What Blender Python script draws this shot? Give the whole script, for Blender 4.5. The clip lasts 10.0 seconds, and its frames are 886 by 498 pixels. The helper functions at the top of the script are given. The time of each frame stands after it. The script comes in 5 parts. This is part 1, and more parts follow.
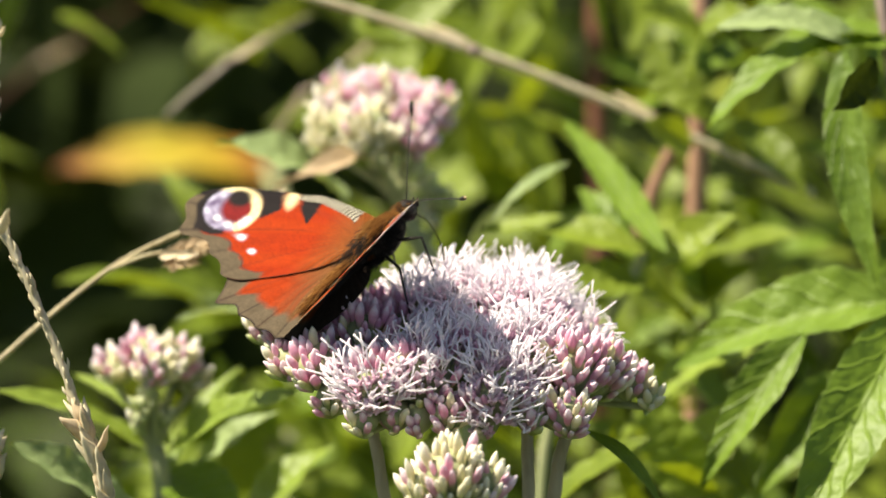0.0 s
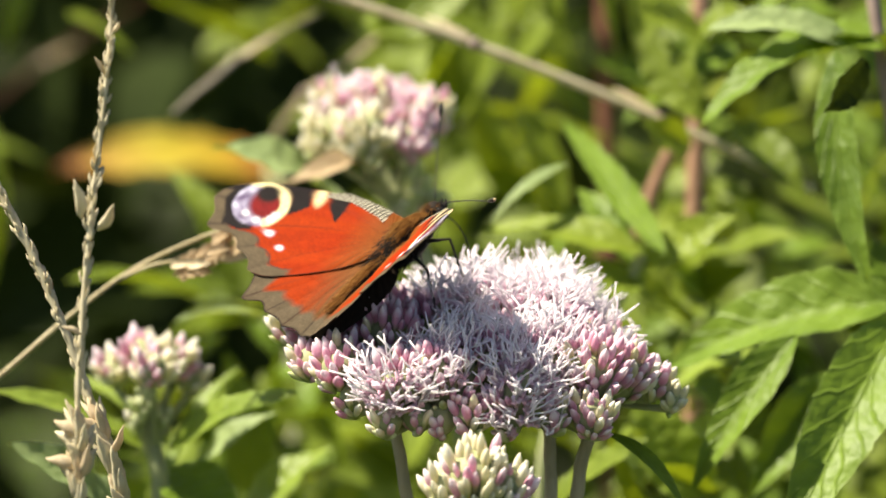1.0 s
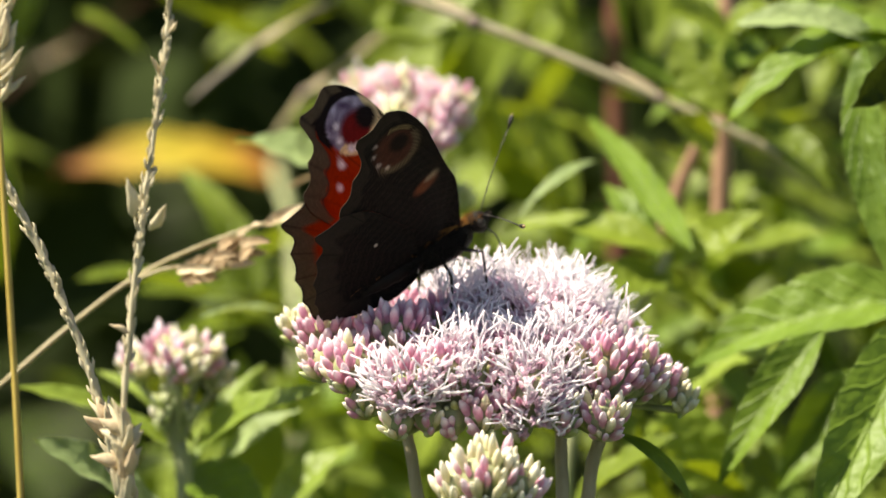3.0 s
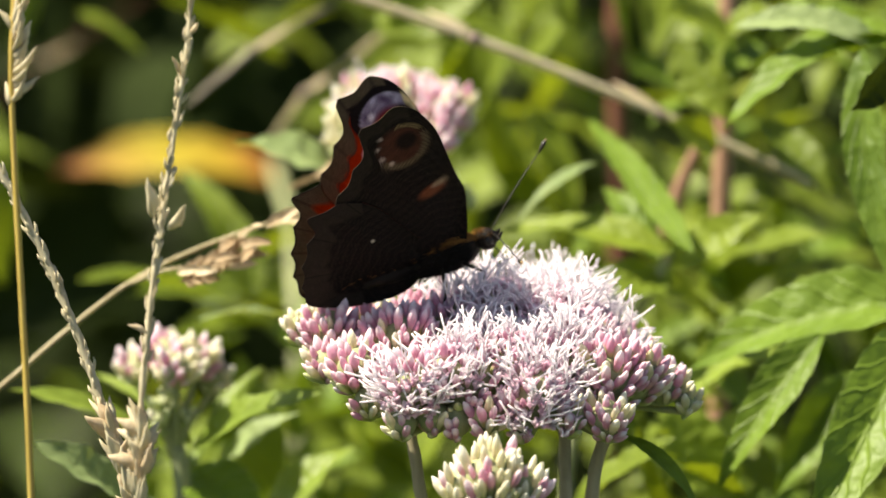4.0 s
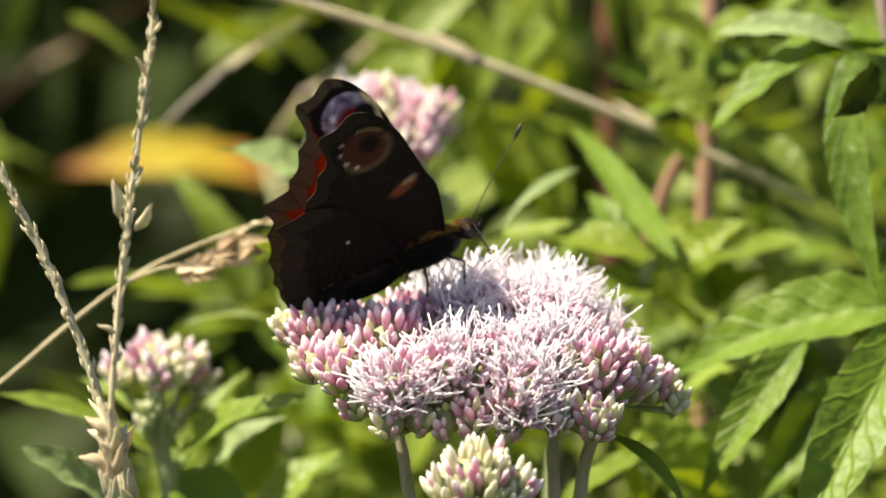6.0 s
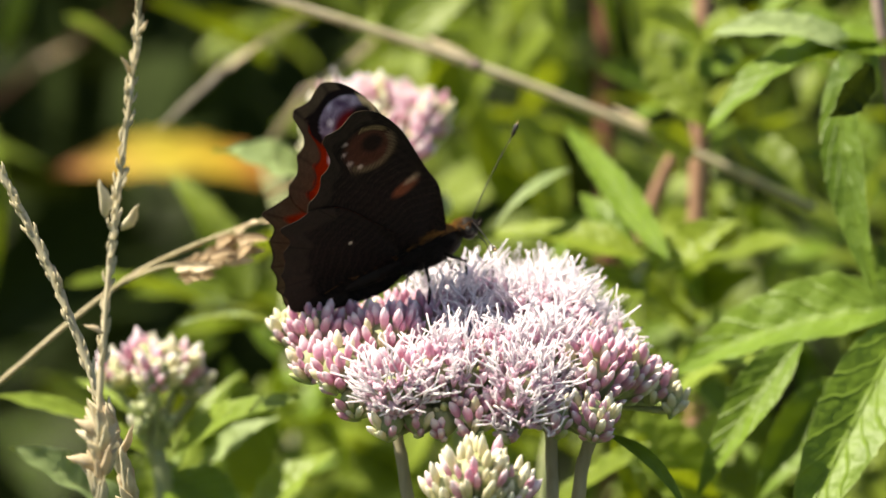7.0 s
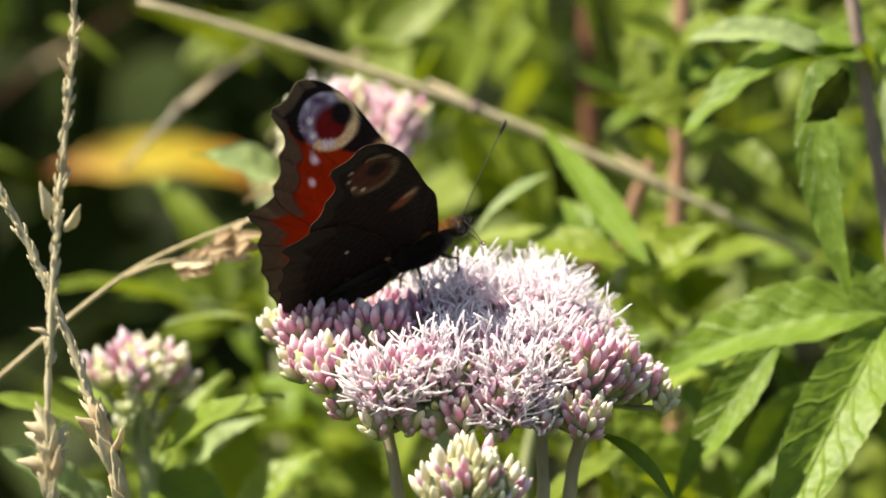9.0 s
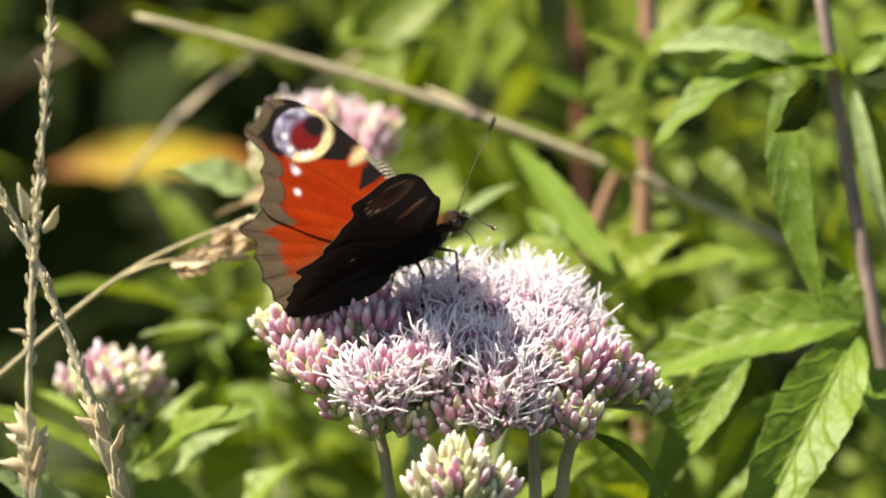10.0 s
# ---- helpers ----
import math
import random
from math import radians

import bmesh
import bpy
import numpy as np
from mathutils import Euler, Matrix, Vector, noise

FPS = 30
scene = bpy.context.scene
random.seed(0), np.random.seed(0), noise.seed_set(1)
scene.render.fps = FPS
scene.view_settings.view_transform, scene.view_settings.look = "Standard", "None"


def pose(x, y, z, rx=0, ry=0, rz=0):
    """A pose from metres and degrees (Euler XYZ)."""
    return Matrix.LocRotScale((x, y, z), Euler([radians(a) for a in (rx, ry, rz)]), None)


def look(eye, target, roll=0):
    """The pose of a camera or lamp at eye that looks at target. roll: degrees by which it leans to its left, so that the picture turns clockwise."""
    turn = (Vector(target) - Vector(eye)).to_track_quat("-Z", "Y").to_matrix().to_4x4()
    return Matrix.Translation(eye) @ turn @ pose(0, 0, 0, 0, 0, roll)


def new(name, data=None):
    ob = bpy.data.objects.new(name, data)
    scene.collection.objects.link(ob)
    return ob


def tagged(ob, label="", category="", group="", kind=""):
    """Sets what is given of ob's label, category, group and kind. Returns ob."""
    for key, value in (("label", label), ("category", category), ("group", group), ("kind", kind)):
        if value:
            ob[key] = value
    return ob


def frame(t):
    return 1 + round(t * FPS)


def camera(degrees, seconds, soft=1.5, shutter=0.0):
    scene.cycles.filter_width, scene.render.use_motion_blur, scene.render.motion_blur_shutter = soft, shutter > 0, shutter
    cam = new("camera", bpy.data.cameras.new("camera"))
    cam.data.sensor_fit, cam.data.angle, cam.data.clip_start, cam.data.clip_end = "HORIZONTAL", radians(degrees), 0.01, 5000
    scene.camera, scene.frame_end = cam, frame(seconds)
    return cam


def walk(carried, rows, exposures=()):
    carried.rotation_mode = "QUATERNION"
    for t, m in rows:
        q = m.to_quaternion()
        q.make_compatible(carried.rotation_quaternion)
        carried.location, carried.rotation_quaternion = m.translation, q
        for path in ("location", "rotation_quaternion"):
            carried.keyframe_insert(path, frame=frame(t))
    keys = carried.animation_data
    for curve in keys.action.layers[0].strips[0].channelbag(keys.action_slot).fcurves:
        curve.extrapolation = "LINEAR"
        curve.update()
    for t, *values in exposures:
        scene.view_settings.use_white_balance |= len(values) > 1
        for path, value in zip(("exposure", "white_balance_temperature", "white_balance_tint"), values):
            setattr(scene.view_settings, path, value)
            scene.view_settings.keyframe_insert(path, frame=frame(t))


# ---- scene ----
from collections import defaultdict

# ---------------------------------------------------------------- camera
PITCH = radians(12.0)
REACH = 1.0                                   # lens to the flower head
HEAD = Vector((0.0, 0.0, 1.0))                # middle of the flower head
AWAY = Vector((0, math.cos(PITCH), -math.sin(PITCH)))
UP = Vector((0, math.sin(PITCH), math.cos(PITCH)))
RIGHT = Vector((1, 0, 0))
EYE = HEAD - AWAY * REACH
cam = camera(7.42, 10.0, soft=1.65)
walk(cam, [(0.0, look(EYE, HEAD)), (10.0, look(EYE, HEAD))], exposures=[(0.0, 1.27, 7300, 8), (10.0, 1.27, 7300, 8)])
cam.data.dof.use_dof = True
cam.data.dof.focus_distance = 0.982
cam.data.dof.aperture_fstop = 15.0

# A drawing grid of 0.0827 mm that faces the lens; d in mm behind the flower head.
GRID = 0.0000827


def at(u, v, d=0.0):
    far = 1 + d / 1000 / REACH
    return HEAD + RIGHT * ((u - 784) * GRID * far) + UP * ((441 - v) * GRID * far) + AWAY * (d / 1000)


# ---------------------------------------------------------------- light
SUN = Vector((-0.53, 0.02, 0.83)).normalized()
world = bpy.data.worlds.new("sky")
scene.world = world
world.use_nodes = True
wn = world.node_tree
sky = wn.nodes.new("ShaderNodeTexSky")
sky.sky_type, sky.sun_disc = "NISHITA", False
sky.sun_elevation = math.asin(SUN.z)
sky.sun_rotation = math.atan2(SUN.x, SUN.y)
wn.links.new(sky.outputs[0], wn.nodes["Background"].inputs[0])
wn.nodes["Background"].inputs[1].default_value = 0.055
lamp = bpy.data.lights.new("sun", "SUN")
lamp.energy, lamp.angle, lamp.color = 5.0, radians(0.5), (1.0, 0.95, 0.86)
sun_ob = new("sun", lamp)
sun_ob.matrix_world = look(SUN * 5, (0, 0, 0))


# ---------------------------------------------------------------- materials
class Nodes:
    def __init__(self, name):
        self.m = bpy.data.materials.new(name)
        self.m.use_nodes = True
        self.t = self.m.node_tree
        self.b = self.t.nodes["Principled BSDF"]
        self.out = self.t.nodes["Material Output"]

    def add(self, kind, **kw):
        n = self.t.nodes.new(kind)
        for k, v in kw.items():
            if k == "operation":
                n.operation = v
            elif k == "blend":
                n.blend_type = v
            elif k == "name":
                n.attribute_name = v
        return n

    def link(self, a, b):
        self.t.links.new(a, b)

    def value(self, op, a, b=None, c=None):
        n = self.add("ShaderNodeMath", operation=op)
        for i, x in enumerate((a, b, c)):
            if x is None:
                continue
            if isinstance(x, (int, float)):
                n.inputs[i].default_value = x
            else:
                self.link(x, n.inputs[i])
        return n.outputs[0]

    def mix(self, fac, a, b, blend="MIX"):
        n = self.t.nodes.new("ShaderNodeMixRGB")
        n.blend_type = blend
        for i, x in enumerate((fac, a, b)):
            if isinstance(x, (int, float)):
                n.inputs[i].default_value = x
            elif isinstance(x, tuple):
                n.inputs[i].default_value = (*x, 1)
            else:
                self.link(x, n.inputs[i])
        return n.outputs[0]

    def noise(self, scale, detail=3, coord=None):
        n = self.t.nodes.new("ShaderNodeTexNoise")
        n.inputs["Scale"].default_value = scale
        n.inputs["Detail"].default_value = detail
        if coord is None:
            coord = self.t.nodes.new("ShaderNodeTexCoord").outputs["Object"]
        self.link(coord, n.inputs["Vector"])
        return n.outputs["Fac"]

    def ramp(self, fac, stops):
        n = self.t.nodes.new("ShaderNodeValToRGB")
        e = n.color_ramp.elements
        while len(e) < len(stops):
            e.new(0.5)
        for el, (p, c) in zip(e, stops):
            el.position, el.color = p, (*c, 1)
        self.link(fac, n.inputs[0])
        return n.outputs[0]

    def bump(self, height, strength=0.3, distance=0.0002):
        n = self.t.nodes.new("ShaderNodeBump")
        n.inputs["Strength"].default_value = strength
        n.inputs["Distance"].default_value = distance
        self.link(height, n.inputs["Height"])
        self.link(n.outputs[0], self.b.inputs["Normal"])

    def thin(self, colour, amount):
        """Lets light shine through."""
        tr = self.t.nodes.new("ShaderNodeBsdfTranslucent")
        if isinstance(colour, tuple):
            tr.inputs[0].default_value = (*colour, 1)
        else:
            self.link(colour, tr.inputs[0])
        mx = self.t.nodes.new("ShaderNodeMixShader")
        mx.inputs[0].default_value = amount
        self.link(self.b.outputs[0], mx.inputs[1])
        self.link(tr.outputs[0], mx.inputs[2])
        self.link(mx.outputs[0], self.out.inputs[0])

    def finish(self, rough=0.5, gloss=0.5):
        self.b.inputs["Roughness"].default_value = rough
        self.b.inputs["Specular IOR Level"].default_value = gloss


def leaf_material(name, dark, light, vein, thin=0.35, rough=0.54, patch=0.5, gloss=0.30):
    n = Nodes(name)
    uv = n.add("ShaderNodeUVMap").outputs[0]
    sep = n.add("ShaderNodeSeparateXYZ")
    n.link(uv, sep.inputs[0])
    x, y = sep.outputs[0], sep.outputs[1]
    side = n.value("ABSOLUTE", y)
    sweep = n.value("SUBTRACT", n.value("MULTIPLY", x, 8.0), n.value("MULTIPLY", n.value("POWER", side, 0.75), 2.0))
    wob = n.value("MULTIPLY_ADD", n.noise(130, 2), 1.1, sweep)
    saw = n.value("ABSOLUTE", n.value("SUBTRACT", n.value("FRACT", wob), 0.5))
    ribs = n.value("SMOOTH_MIN", n.value("MULTIPLY", saw, 9.0), 1.0, 0.4)
    mid = n.value("MINIMUM", n.value("MULTIPLY", side, 14.0), 1.0)
    line = n.value("MULTIPLY", ribs, mid)
    cell = n.add("ShaderNodeTexVoronoi")
    cell.inputs["Scale"].default_value = 620
    n.link(n.add("ShaderNodeTexCoord").outputs["Object"], cell.inputs["Vector"])
    quilt = n.value("SUBTRACT", 1.0, cell.outputs["Distance"])
    rnd = n.add("ShaderNodeObjectInfo").outputs["Random"]
    isl = n.add("ShaderNodeNewGeometry").outputs["Random Per Island"]
    shift = n.value("FRACT", n.value("ADD", rnd, isl))
    big = n.noise(70, 2)
    small = n.noise(900, 4)
    tone = n.value("ADD", n.value("MULTIPLY_ADD", big, patch, 0.08), n.value("ADD", n.value("MULTIPLY", shift, 0.28), n.value("MULTIPLY_ADD", small, 0.2, n.value("MULTIPLY", quilt, 0.15))))
    col = n.ramp(tone, [(0.25, dark), (0.95, light)])
    col = n.mix(n.value("MULTIPLY", n.value("SUBTRACT", 1.0, line), 0.13), col, vein)
    rim = n.value("MULTIPLY", n.value("MAXIMUM", n.value("SUBTRACT", side, 0.92), 0.0), 6.0)
    col = n.mix(rim, col, vein)
    n.link(col, n.b.inputs["Base Color"])
    n.finish(rough, gloss)
    n.bump(n.value("ADD", n.value("MULTIPLY", line, 0.30), n.value("ADD", n.value("MULTIPLY", quilt, 0.25), n.value("MULTIPLY", n.noise(260, 3), 1.1))), 0.6, 0.0008)
    n.thin(n.mix(1.0, col, (1.5, 1.35, 0.5), "MULTIPLY"), thin)
    return n.m


LEAF = leaf_material("leaf_green", (0.044, 0.090, 0.006), (0.148, 0.232, 0.022), (0.24, 0.32, 0.08), 0.24, 0.50, 0.8, 0.28)
LEAF_FAR = leaf_material("leaf_far", (0.050, 0.088, 0.005), (0.21, 0.28, 0.026), (0.28, 0.36, 0.09), 0.38, 0.48, 0.75, 0.36)
LEAF_LIGHT = leaf_material("leaf_light", (0.10, 0.165, 0.016), (0.29, 0.385, 0.055), (0.34, 0.44, 0.14), 0.4, 0.46, 0.6, 0.4)
# Shaded copy of the leaf green: thicket shade is put into the colour.
LEAF_SHADED = leaf_material("leaf_shaded", (0.010, 0.018, 0.004), (0.032, 0.048, 0.009), (0.04, 0.07, 0.015), 0.2, 0.8, 0.5, 0.1)
LEAF_PALE = leaf_material("leaf_pale", (0.15, 0.22, 0.07), (0.34, 0.42, 0.19), (0.35, 0.45, 0.25), 0.3)


def yellow_material():
    n = Nodes("leaf_yellow")
    uv = n.add("ShaderNodeUVMap").outputs[0]
    sep = n.add("ShaderNodeSeparateXYZ")
    n.link(uv, sep.inputs[0])
    t = n.value("ADD", n.value("MULTIPLY", sep.outputs[0], 0.8), n.value("MULTIPLY", n.noise(60, 3), 0.4))
    col = n.ramp(t, [(0.22, (0.40, 0.12, 0.04)), (0.42, (0.52, 0.33, 0.035)), (0.62, (0.54, 0.43, 0.05)), (0.82, (0.50, 0.33, 0.05)), (0.98, (0.36, 0.13, 0.05))])
    n.link(col, n.b.inputs["Base Color"])
    n.finish(0.6, 0.3)
    n.bump(n.noise(400, 3), 0.4)
    n.thin(col, 0.4)
    return n.m


LEAF_YELLOW = yellow_material()


def grain_material(name, a, b, scale=400, rough=0.6, stretch=0.08, bump=0.4, thin=0.0):
    n = Nodes(name)
    co = n.add("ShaderNodeTexCoord").outputs["Object"]
    mp = n.add("ShaderNodeMapping")
    mp.inputs["Scale"].default_value = (1, 1, stretch)
    n.link(co, mp.inputs[0])
    f = n.noise(scale, 4, mp.outputs[0])
    g = n.noise(scale * 0.15, 2)
    col = n.ramp(n.value("MULTIPLY_ADD", g, 0.5, n.value("MULTIPLY", f, 0.6)), [(0.3, a), (0.8, b)])
    n.link(col, n.b.inputs["Base Color"])
    n.finish(rough, 0.35)
    n.bump(f, bump)
    if thin:
        n.thin(col, thin)
    return n.m


STEM_GREEN = grain_material("stem_green", (0.19, 0.24, 0.10), (0.38, 0.38, 0.21), 900)
STEM_DOWNY = grain_material("stem_downy", (0.22, 0.19, 0.11), (0.44, 0.38, 0.25), 900)
STEM_RED = grain_material("stem_red", (0.22, 0.115, 0.07), (0.42, 0.25, 0.16), 700)
STEM_PURPLE = grain_material("stem_purple", (0.15, 0.10, 0.09), (0.34, 0.26, 0.22), 700)
STEM_DARK = grain_material("stem_dark", (0.075, 0.026, 0.016), (0.19, 0.075, 0.045), 500)
STRAW = grain_material("straw", (0.36, 0.29, 0.15), (0.68, 0.60, 0.38), 900, 0.55, 0.1, 0.4, 0.2)
STRAW_YELLOW = grain_material("straw_yellow", (0.36, 0.25, 0.05), (0.60, 0.45, 0.12), 900, 0.45, 0.1, 0.3, 0.15)
STRAW_PALE = grain_material("straw_pale", (0.46, 0.39, 0.23), (0.82, 0.75, 0.55), 1200, 0.6, 0.1, 0.5, 0.3)
TWIG_GREY = grain_material("twig_grey", (0.18, 0.15, 0.11), (0.42, 0.37, 0.30), 900, 0.6)
HUSK = grain_material("husk", (0.46, 0.34, 0.20), (0.84, 0.73, 0.52), 1200, 0.6, 0.1, 0.5, 0.35)
HUSK_BROWN = grain_material("husk_brown", (0.26, 0.17, 0.085), (0.52, 0.40, 0.25), 1200, 0.65, 0.1, 0.5, 0.25)
EARTH = grain_material("earth", (0.012, 0.015, 0.006), (0.045, 0.050, 0.020), 60, 0.95, 1.0, 0.8)


def bud_material(name, low, mid, tip, thin=0.25):
    n = Nodes(name)
    sep = n.add("ShaderNodeSeparateXYZ")
    n.link(n.add("ShaderNodeUVMap").outputs[0], sep.inputs[0])
    rnd = n.value("FRACT", n.value("ADD", n.add("ShaderNodeObjectInfo").outputs["Random"], n.add("ShaderNodeNewGeometry").outputs["Random Per Island"]))
    h = n.value("ADD", n.value("MULTIPLY_ADD", n.noise(1500, 3), 0.24, sep.outputs[1]), n.value("MULTIPLY_ADD", rnd, 0.34, -0.29))
    col = n.ramp(h, [(0.24, low), (0.50, mid), (0.68, mid), (0.95, tip)])
    col = n.mix(n.value("MULTIPLY", n.value("FRACT", n.value("MULTIPLY", rnd, 7.13)), 0.20), col, tip)
    n.link(col, n.b.inputs["Base Color"])
    n.finish(0.5, 0.35)
    n.b.inputs["Sheen Weight"].default_value = 0.15
    n.bump(n.noise(2600, 3), 0.35, 0.0001)
    n.thin(col, thin)
    return n.m


BUD_PINK = bud_material("bud_pink", (0.42, 0.47, 0.16), (0.72, 0.345, 0.485), (0.95, 0.83, 0.88), 0.36)
BUD_CREAM = bud_material("bud_cream", (0.46, 0.53, 0.15), (0.74, 0.69, 0.44), (0.93, 0.90, 0.77), 0.34)
BUD_GREEN = bud_material("bud_green", (0.40, 0.50, 0.14), (0.55, 0.62, 0.24), (0.78, 0.80, 0.55), 0.35)


def fibre_material(name, a, b, thin=0.3, gloss=0.3):
    n = Nodes(name)
    isl = n.add("ShaderNodeNewGeometry").outputs["Random Per Island"]
    col = n.ramp(isl, [(0.0, a), (1.0, b)])
    n.link(col, n.b.inputs["Base Color"])
    n.finish(0.55, gloss)
    n.thin(col, thin)
    return n.m


STYLE = fibre_material("style_white", (0.93, 0.86, 0.91), (0.97, 0.94, 0.96), 0.45)
FLORET = fibre_material("floret_pink", (0.84, 0.57, 0.69), (0.96, 0.85, 0.91), 0.5)
HAIR_BROWN = fibre_material("hair_brown", (0.13, 0.055, 0.014), (0.32, 0.15, 0.04), 0.1, 0.1)
HAIR_BLACK = fibre_material("hair_black", (0.007, 0.006, 0.005), (0.022, 0.016, 0.012), 0.03, 0.08)
CHITIN = grain_material("chitin", (0.008, 0.007, 0.006), (0.030, 0.022, 0.016), 3000, 0.38, 1.0, 0.3)
CLUB_TIP = grain_material("club_tip", (0.25, 0.16, 0.07), (0.45, 0.32, 0.16), 3000, 0.5, 1.0)


def wing_material(name, thin):
    n = Nodes(name)
    a = n.add("ShaderNodeVertexColor")
    a.layer_name = "scales"
    f = n.noise(5200, 3)
    g = n.noise(700, 3)
    k = n.value("ADD", n.value("MULTIPLY_ADD", f, 0.5, 0.52), n.value("MULTIPLY", g, 0.46))
    c = n.add("ShaderNodeCombineXYZ")
    for i in range(3):
        n.link(k, c.inputs[i])
    col = n.mix(1.0, a.outputs[0], c.outputs[0], "MULTIPLY")
    n.link(col, n.b.inputs["Base Color"])
    n.finish(0.65, 0.08)
    n.bump(f, 0.35, 0.00006)
    n.thin(col, thin)
    return n.m


WING = wing_material("wing_scales", 0.22)


# ---------------------------------------------------------------- building blocks
class Shape:
    """Collects faces for one mesh."""

    def __init__(self):
        self.v, self.f, self.n = [], [], 0

    def put(self, verts, faces):
        verts = np.asarray(verts, float)
        self.v.append(verts)
        self.f.extend([tuple(i + self.n for i in face) for face in faces])
        self.n += len(verts)

    def tube(self, points, radii, sides=5, flat=1.0, cap=True):
        pts = [Vector(p) for p in points]
        if isinstance(radii, (int, float)):
            radii = [radii] * len(pts)
        vs, fs = [], []
        ref = None
        for i, p in enumerate(pts):
            d = (pts[min(i + 1, len(pts) - 1)] - pts[max(i - 1, 0)]).normalized()
            if ref is None:
                ref = d.orthogonal().normalized()
            ref = (ref - d * ref.dot(d)).normalized()
            other = d.cross(ref)
            for k in range(sides):
                a = 2 * math.pi * k / sides
                vs.append(p + (ref * math.cos(a) + other * math.sin(a) * flat) * radii[i])
        for i in range(len(pts) - 1):
            for k in range(sides):
                k2 = (k + 1) % sides
                fs.append((i * sides + k, i * sides + k2, (i + 1) * sides + k2, (i + 1) * sides + k))
        if cap:
            fs.append(tuple(range(sides))[::-1])
            fs.append(tuple((len(pts) - 1) * sides + k for k in range(sides)))
        self.put([tuple(x) for x in vs], fs)

    def spindle(self, m, length, width, profile, sides=6):
        """A turned body along z of the pose m; profile: (height, width) in shares."""
        vs, fs = [], []
        for h, w in profile:
            for k in range(sides):
                a = 2 * math.pi * k / sides
                vs.append(tuple(m @ Vector((math.cos(a) * w * width, math.sin(a) * w * width, h * length))))
        for i in range(len(profile) - 1):
            for k in range(sides):
                k2 = (k + 1) % sides
                fs.append((i * sides + k, i * sides + k2, (i + 1) * sides + k2, (i + 1) * sides + k))
        fs.append(tuple(range(sides))[::-1])
        fs.append(tuple((len(profile) - 1) * sides + k for k in range(sides)))
        self.put(vs, fs)

    def mesh(self, name, material, smooth=True):
        me = bpy.data.meshes.new(name)
        me.from_pydata(np.concatenate(self.v).tolist(), [], self.f)
        me.materials.append(material)
        if smooth:
            me.polygons.foreach_set("use_smooth", [True] * len(me.polygons))
        me.update()
        return me


ORIGIN = {}


def part(name, shape, material, parent, label=""):
    """Links a Shape, or a ready mesh, given in world places, under its thing or part."""
    ob = new(name, shape.mesh(name, material) if isinstance(shape, Shape) else shape)
    ob.parent = parent
    ob.matrix_parent_inverse = ORIGIN.get(parent, Matrix()).inverted()
    return tagged(ob, label) if label else ob


def thing(name, where, label, category, group=""):
    ob = new(name)
    ob.empty_display_size = 0.01
    ob.matrix_basis = ORIGIN[ob] = Matrix.Translation(where)
    return tagged(ob, label, category, group)


def bend(points, steps=8):
    """A smooth line through a few points."""
    p = [Vector(q) for q in points]
    p = [p[0] * 2 - p[1]] + p + [p[-1] * 2 - p[-2]]
    out = []
    for i in range(1, len(p) - 2):
        for s in range(steps):
            t = s / steps
            a, b, c, d = p[i - 1], p[i], p[i + 1], p[i + 2]
            out.append(0.5 * ((2 * b) + (c - a) * t + (2 * a - 5 * b + 4 * c - d) * t * t + (3 * b - a - 3 * c + d) * t ** 3))
    out.append(p[-2])
    return out


def leaf_arrays(base, tip, width, normal, droop=0.12, fold=0.25, wave=0.06, teeth=9, seed=0, nx=30, ny=8, bow=0.0, quilt=0.10, jag=0.08):
    """A lance-shaped toothed blade with a sunk midrib from base to tip."""
    rnd = random.Random(seed)
    base, tip = Vector(base), Vector(tip)
    ax = tip - base
    length = ax.length
    ax.normalize()
    nz = (Vector(normal) - ax * Vector(normal).dot(ax)).normalized()
    ay = nz.cross(ax)
    ph, ph2 = rnd.uniform(0, 6), rnd.uniform(0, 6)
    vs, uv, fs = [], [], []
    for i in range(nx + 1):
        t = i / nx
        half = width * 0.5 * (math.sin(math.pi * min(1, t ** 0.78 * 1.0)) ** 0.85) * (1.12 - 0.25 * t) + width * 0.015
        tooth = 1 + jag * (0.5 - ((t * teeth) % 1.0)) * min(1, 6 * t * (1 - t))
        for j in range(-ny // 2, ny // 2 + 1):
            s = j / (ny / 2)
            y = half * s * (tooth if abs(j) == ny // 2 else 1)
            z = fold * abs(y) + droop * length * (4 * t * (1 - t) - 0.0) * 0.5
            z += wave * width * math.sin(ph + t * 9 + s * 1.3) * abs(s) + 0.02 * width * math.sin(ph2 + t * 31) * s
            z -= quilt * half * abs(math.sin(t * teeth * math.pi - abs(s) * 2.2)) * (1 - abs(s)) * 0.8
            z += quilt * 0.35 * half * math.sin(ph + t * 37) * math.sin(ph2 + s * 6)
            yy = y + bow * length * 4 * t * (1 - t)
            vs.append(tuple(base + ax * (t * length) + ay * yy + nz * z))
            uv.append((t, s))
    w = ny + 1
    for i in range(nx):
        for j in range(ny):
            fs.append((i * w + j, i * w + j + 1, (i + 1) * w + j + 1, (i + 1) * w + j))
    return vs, fs, uv


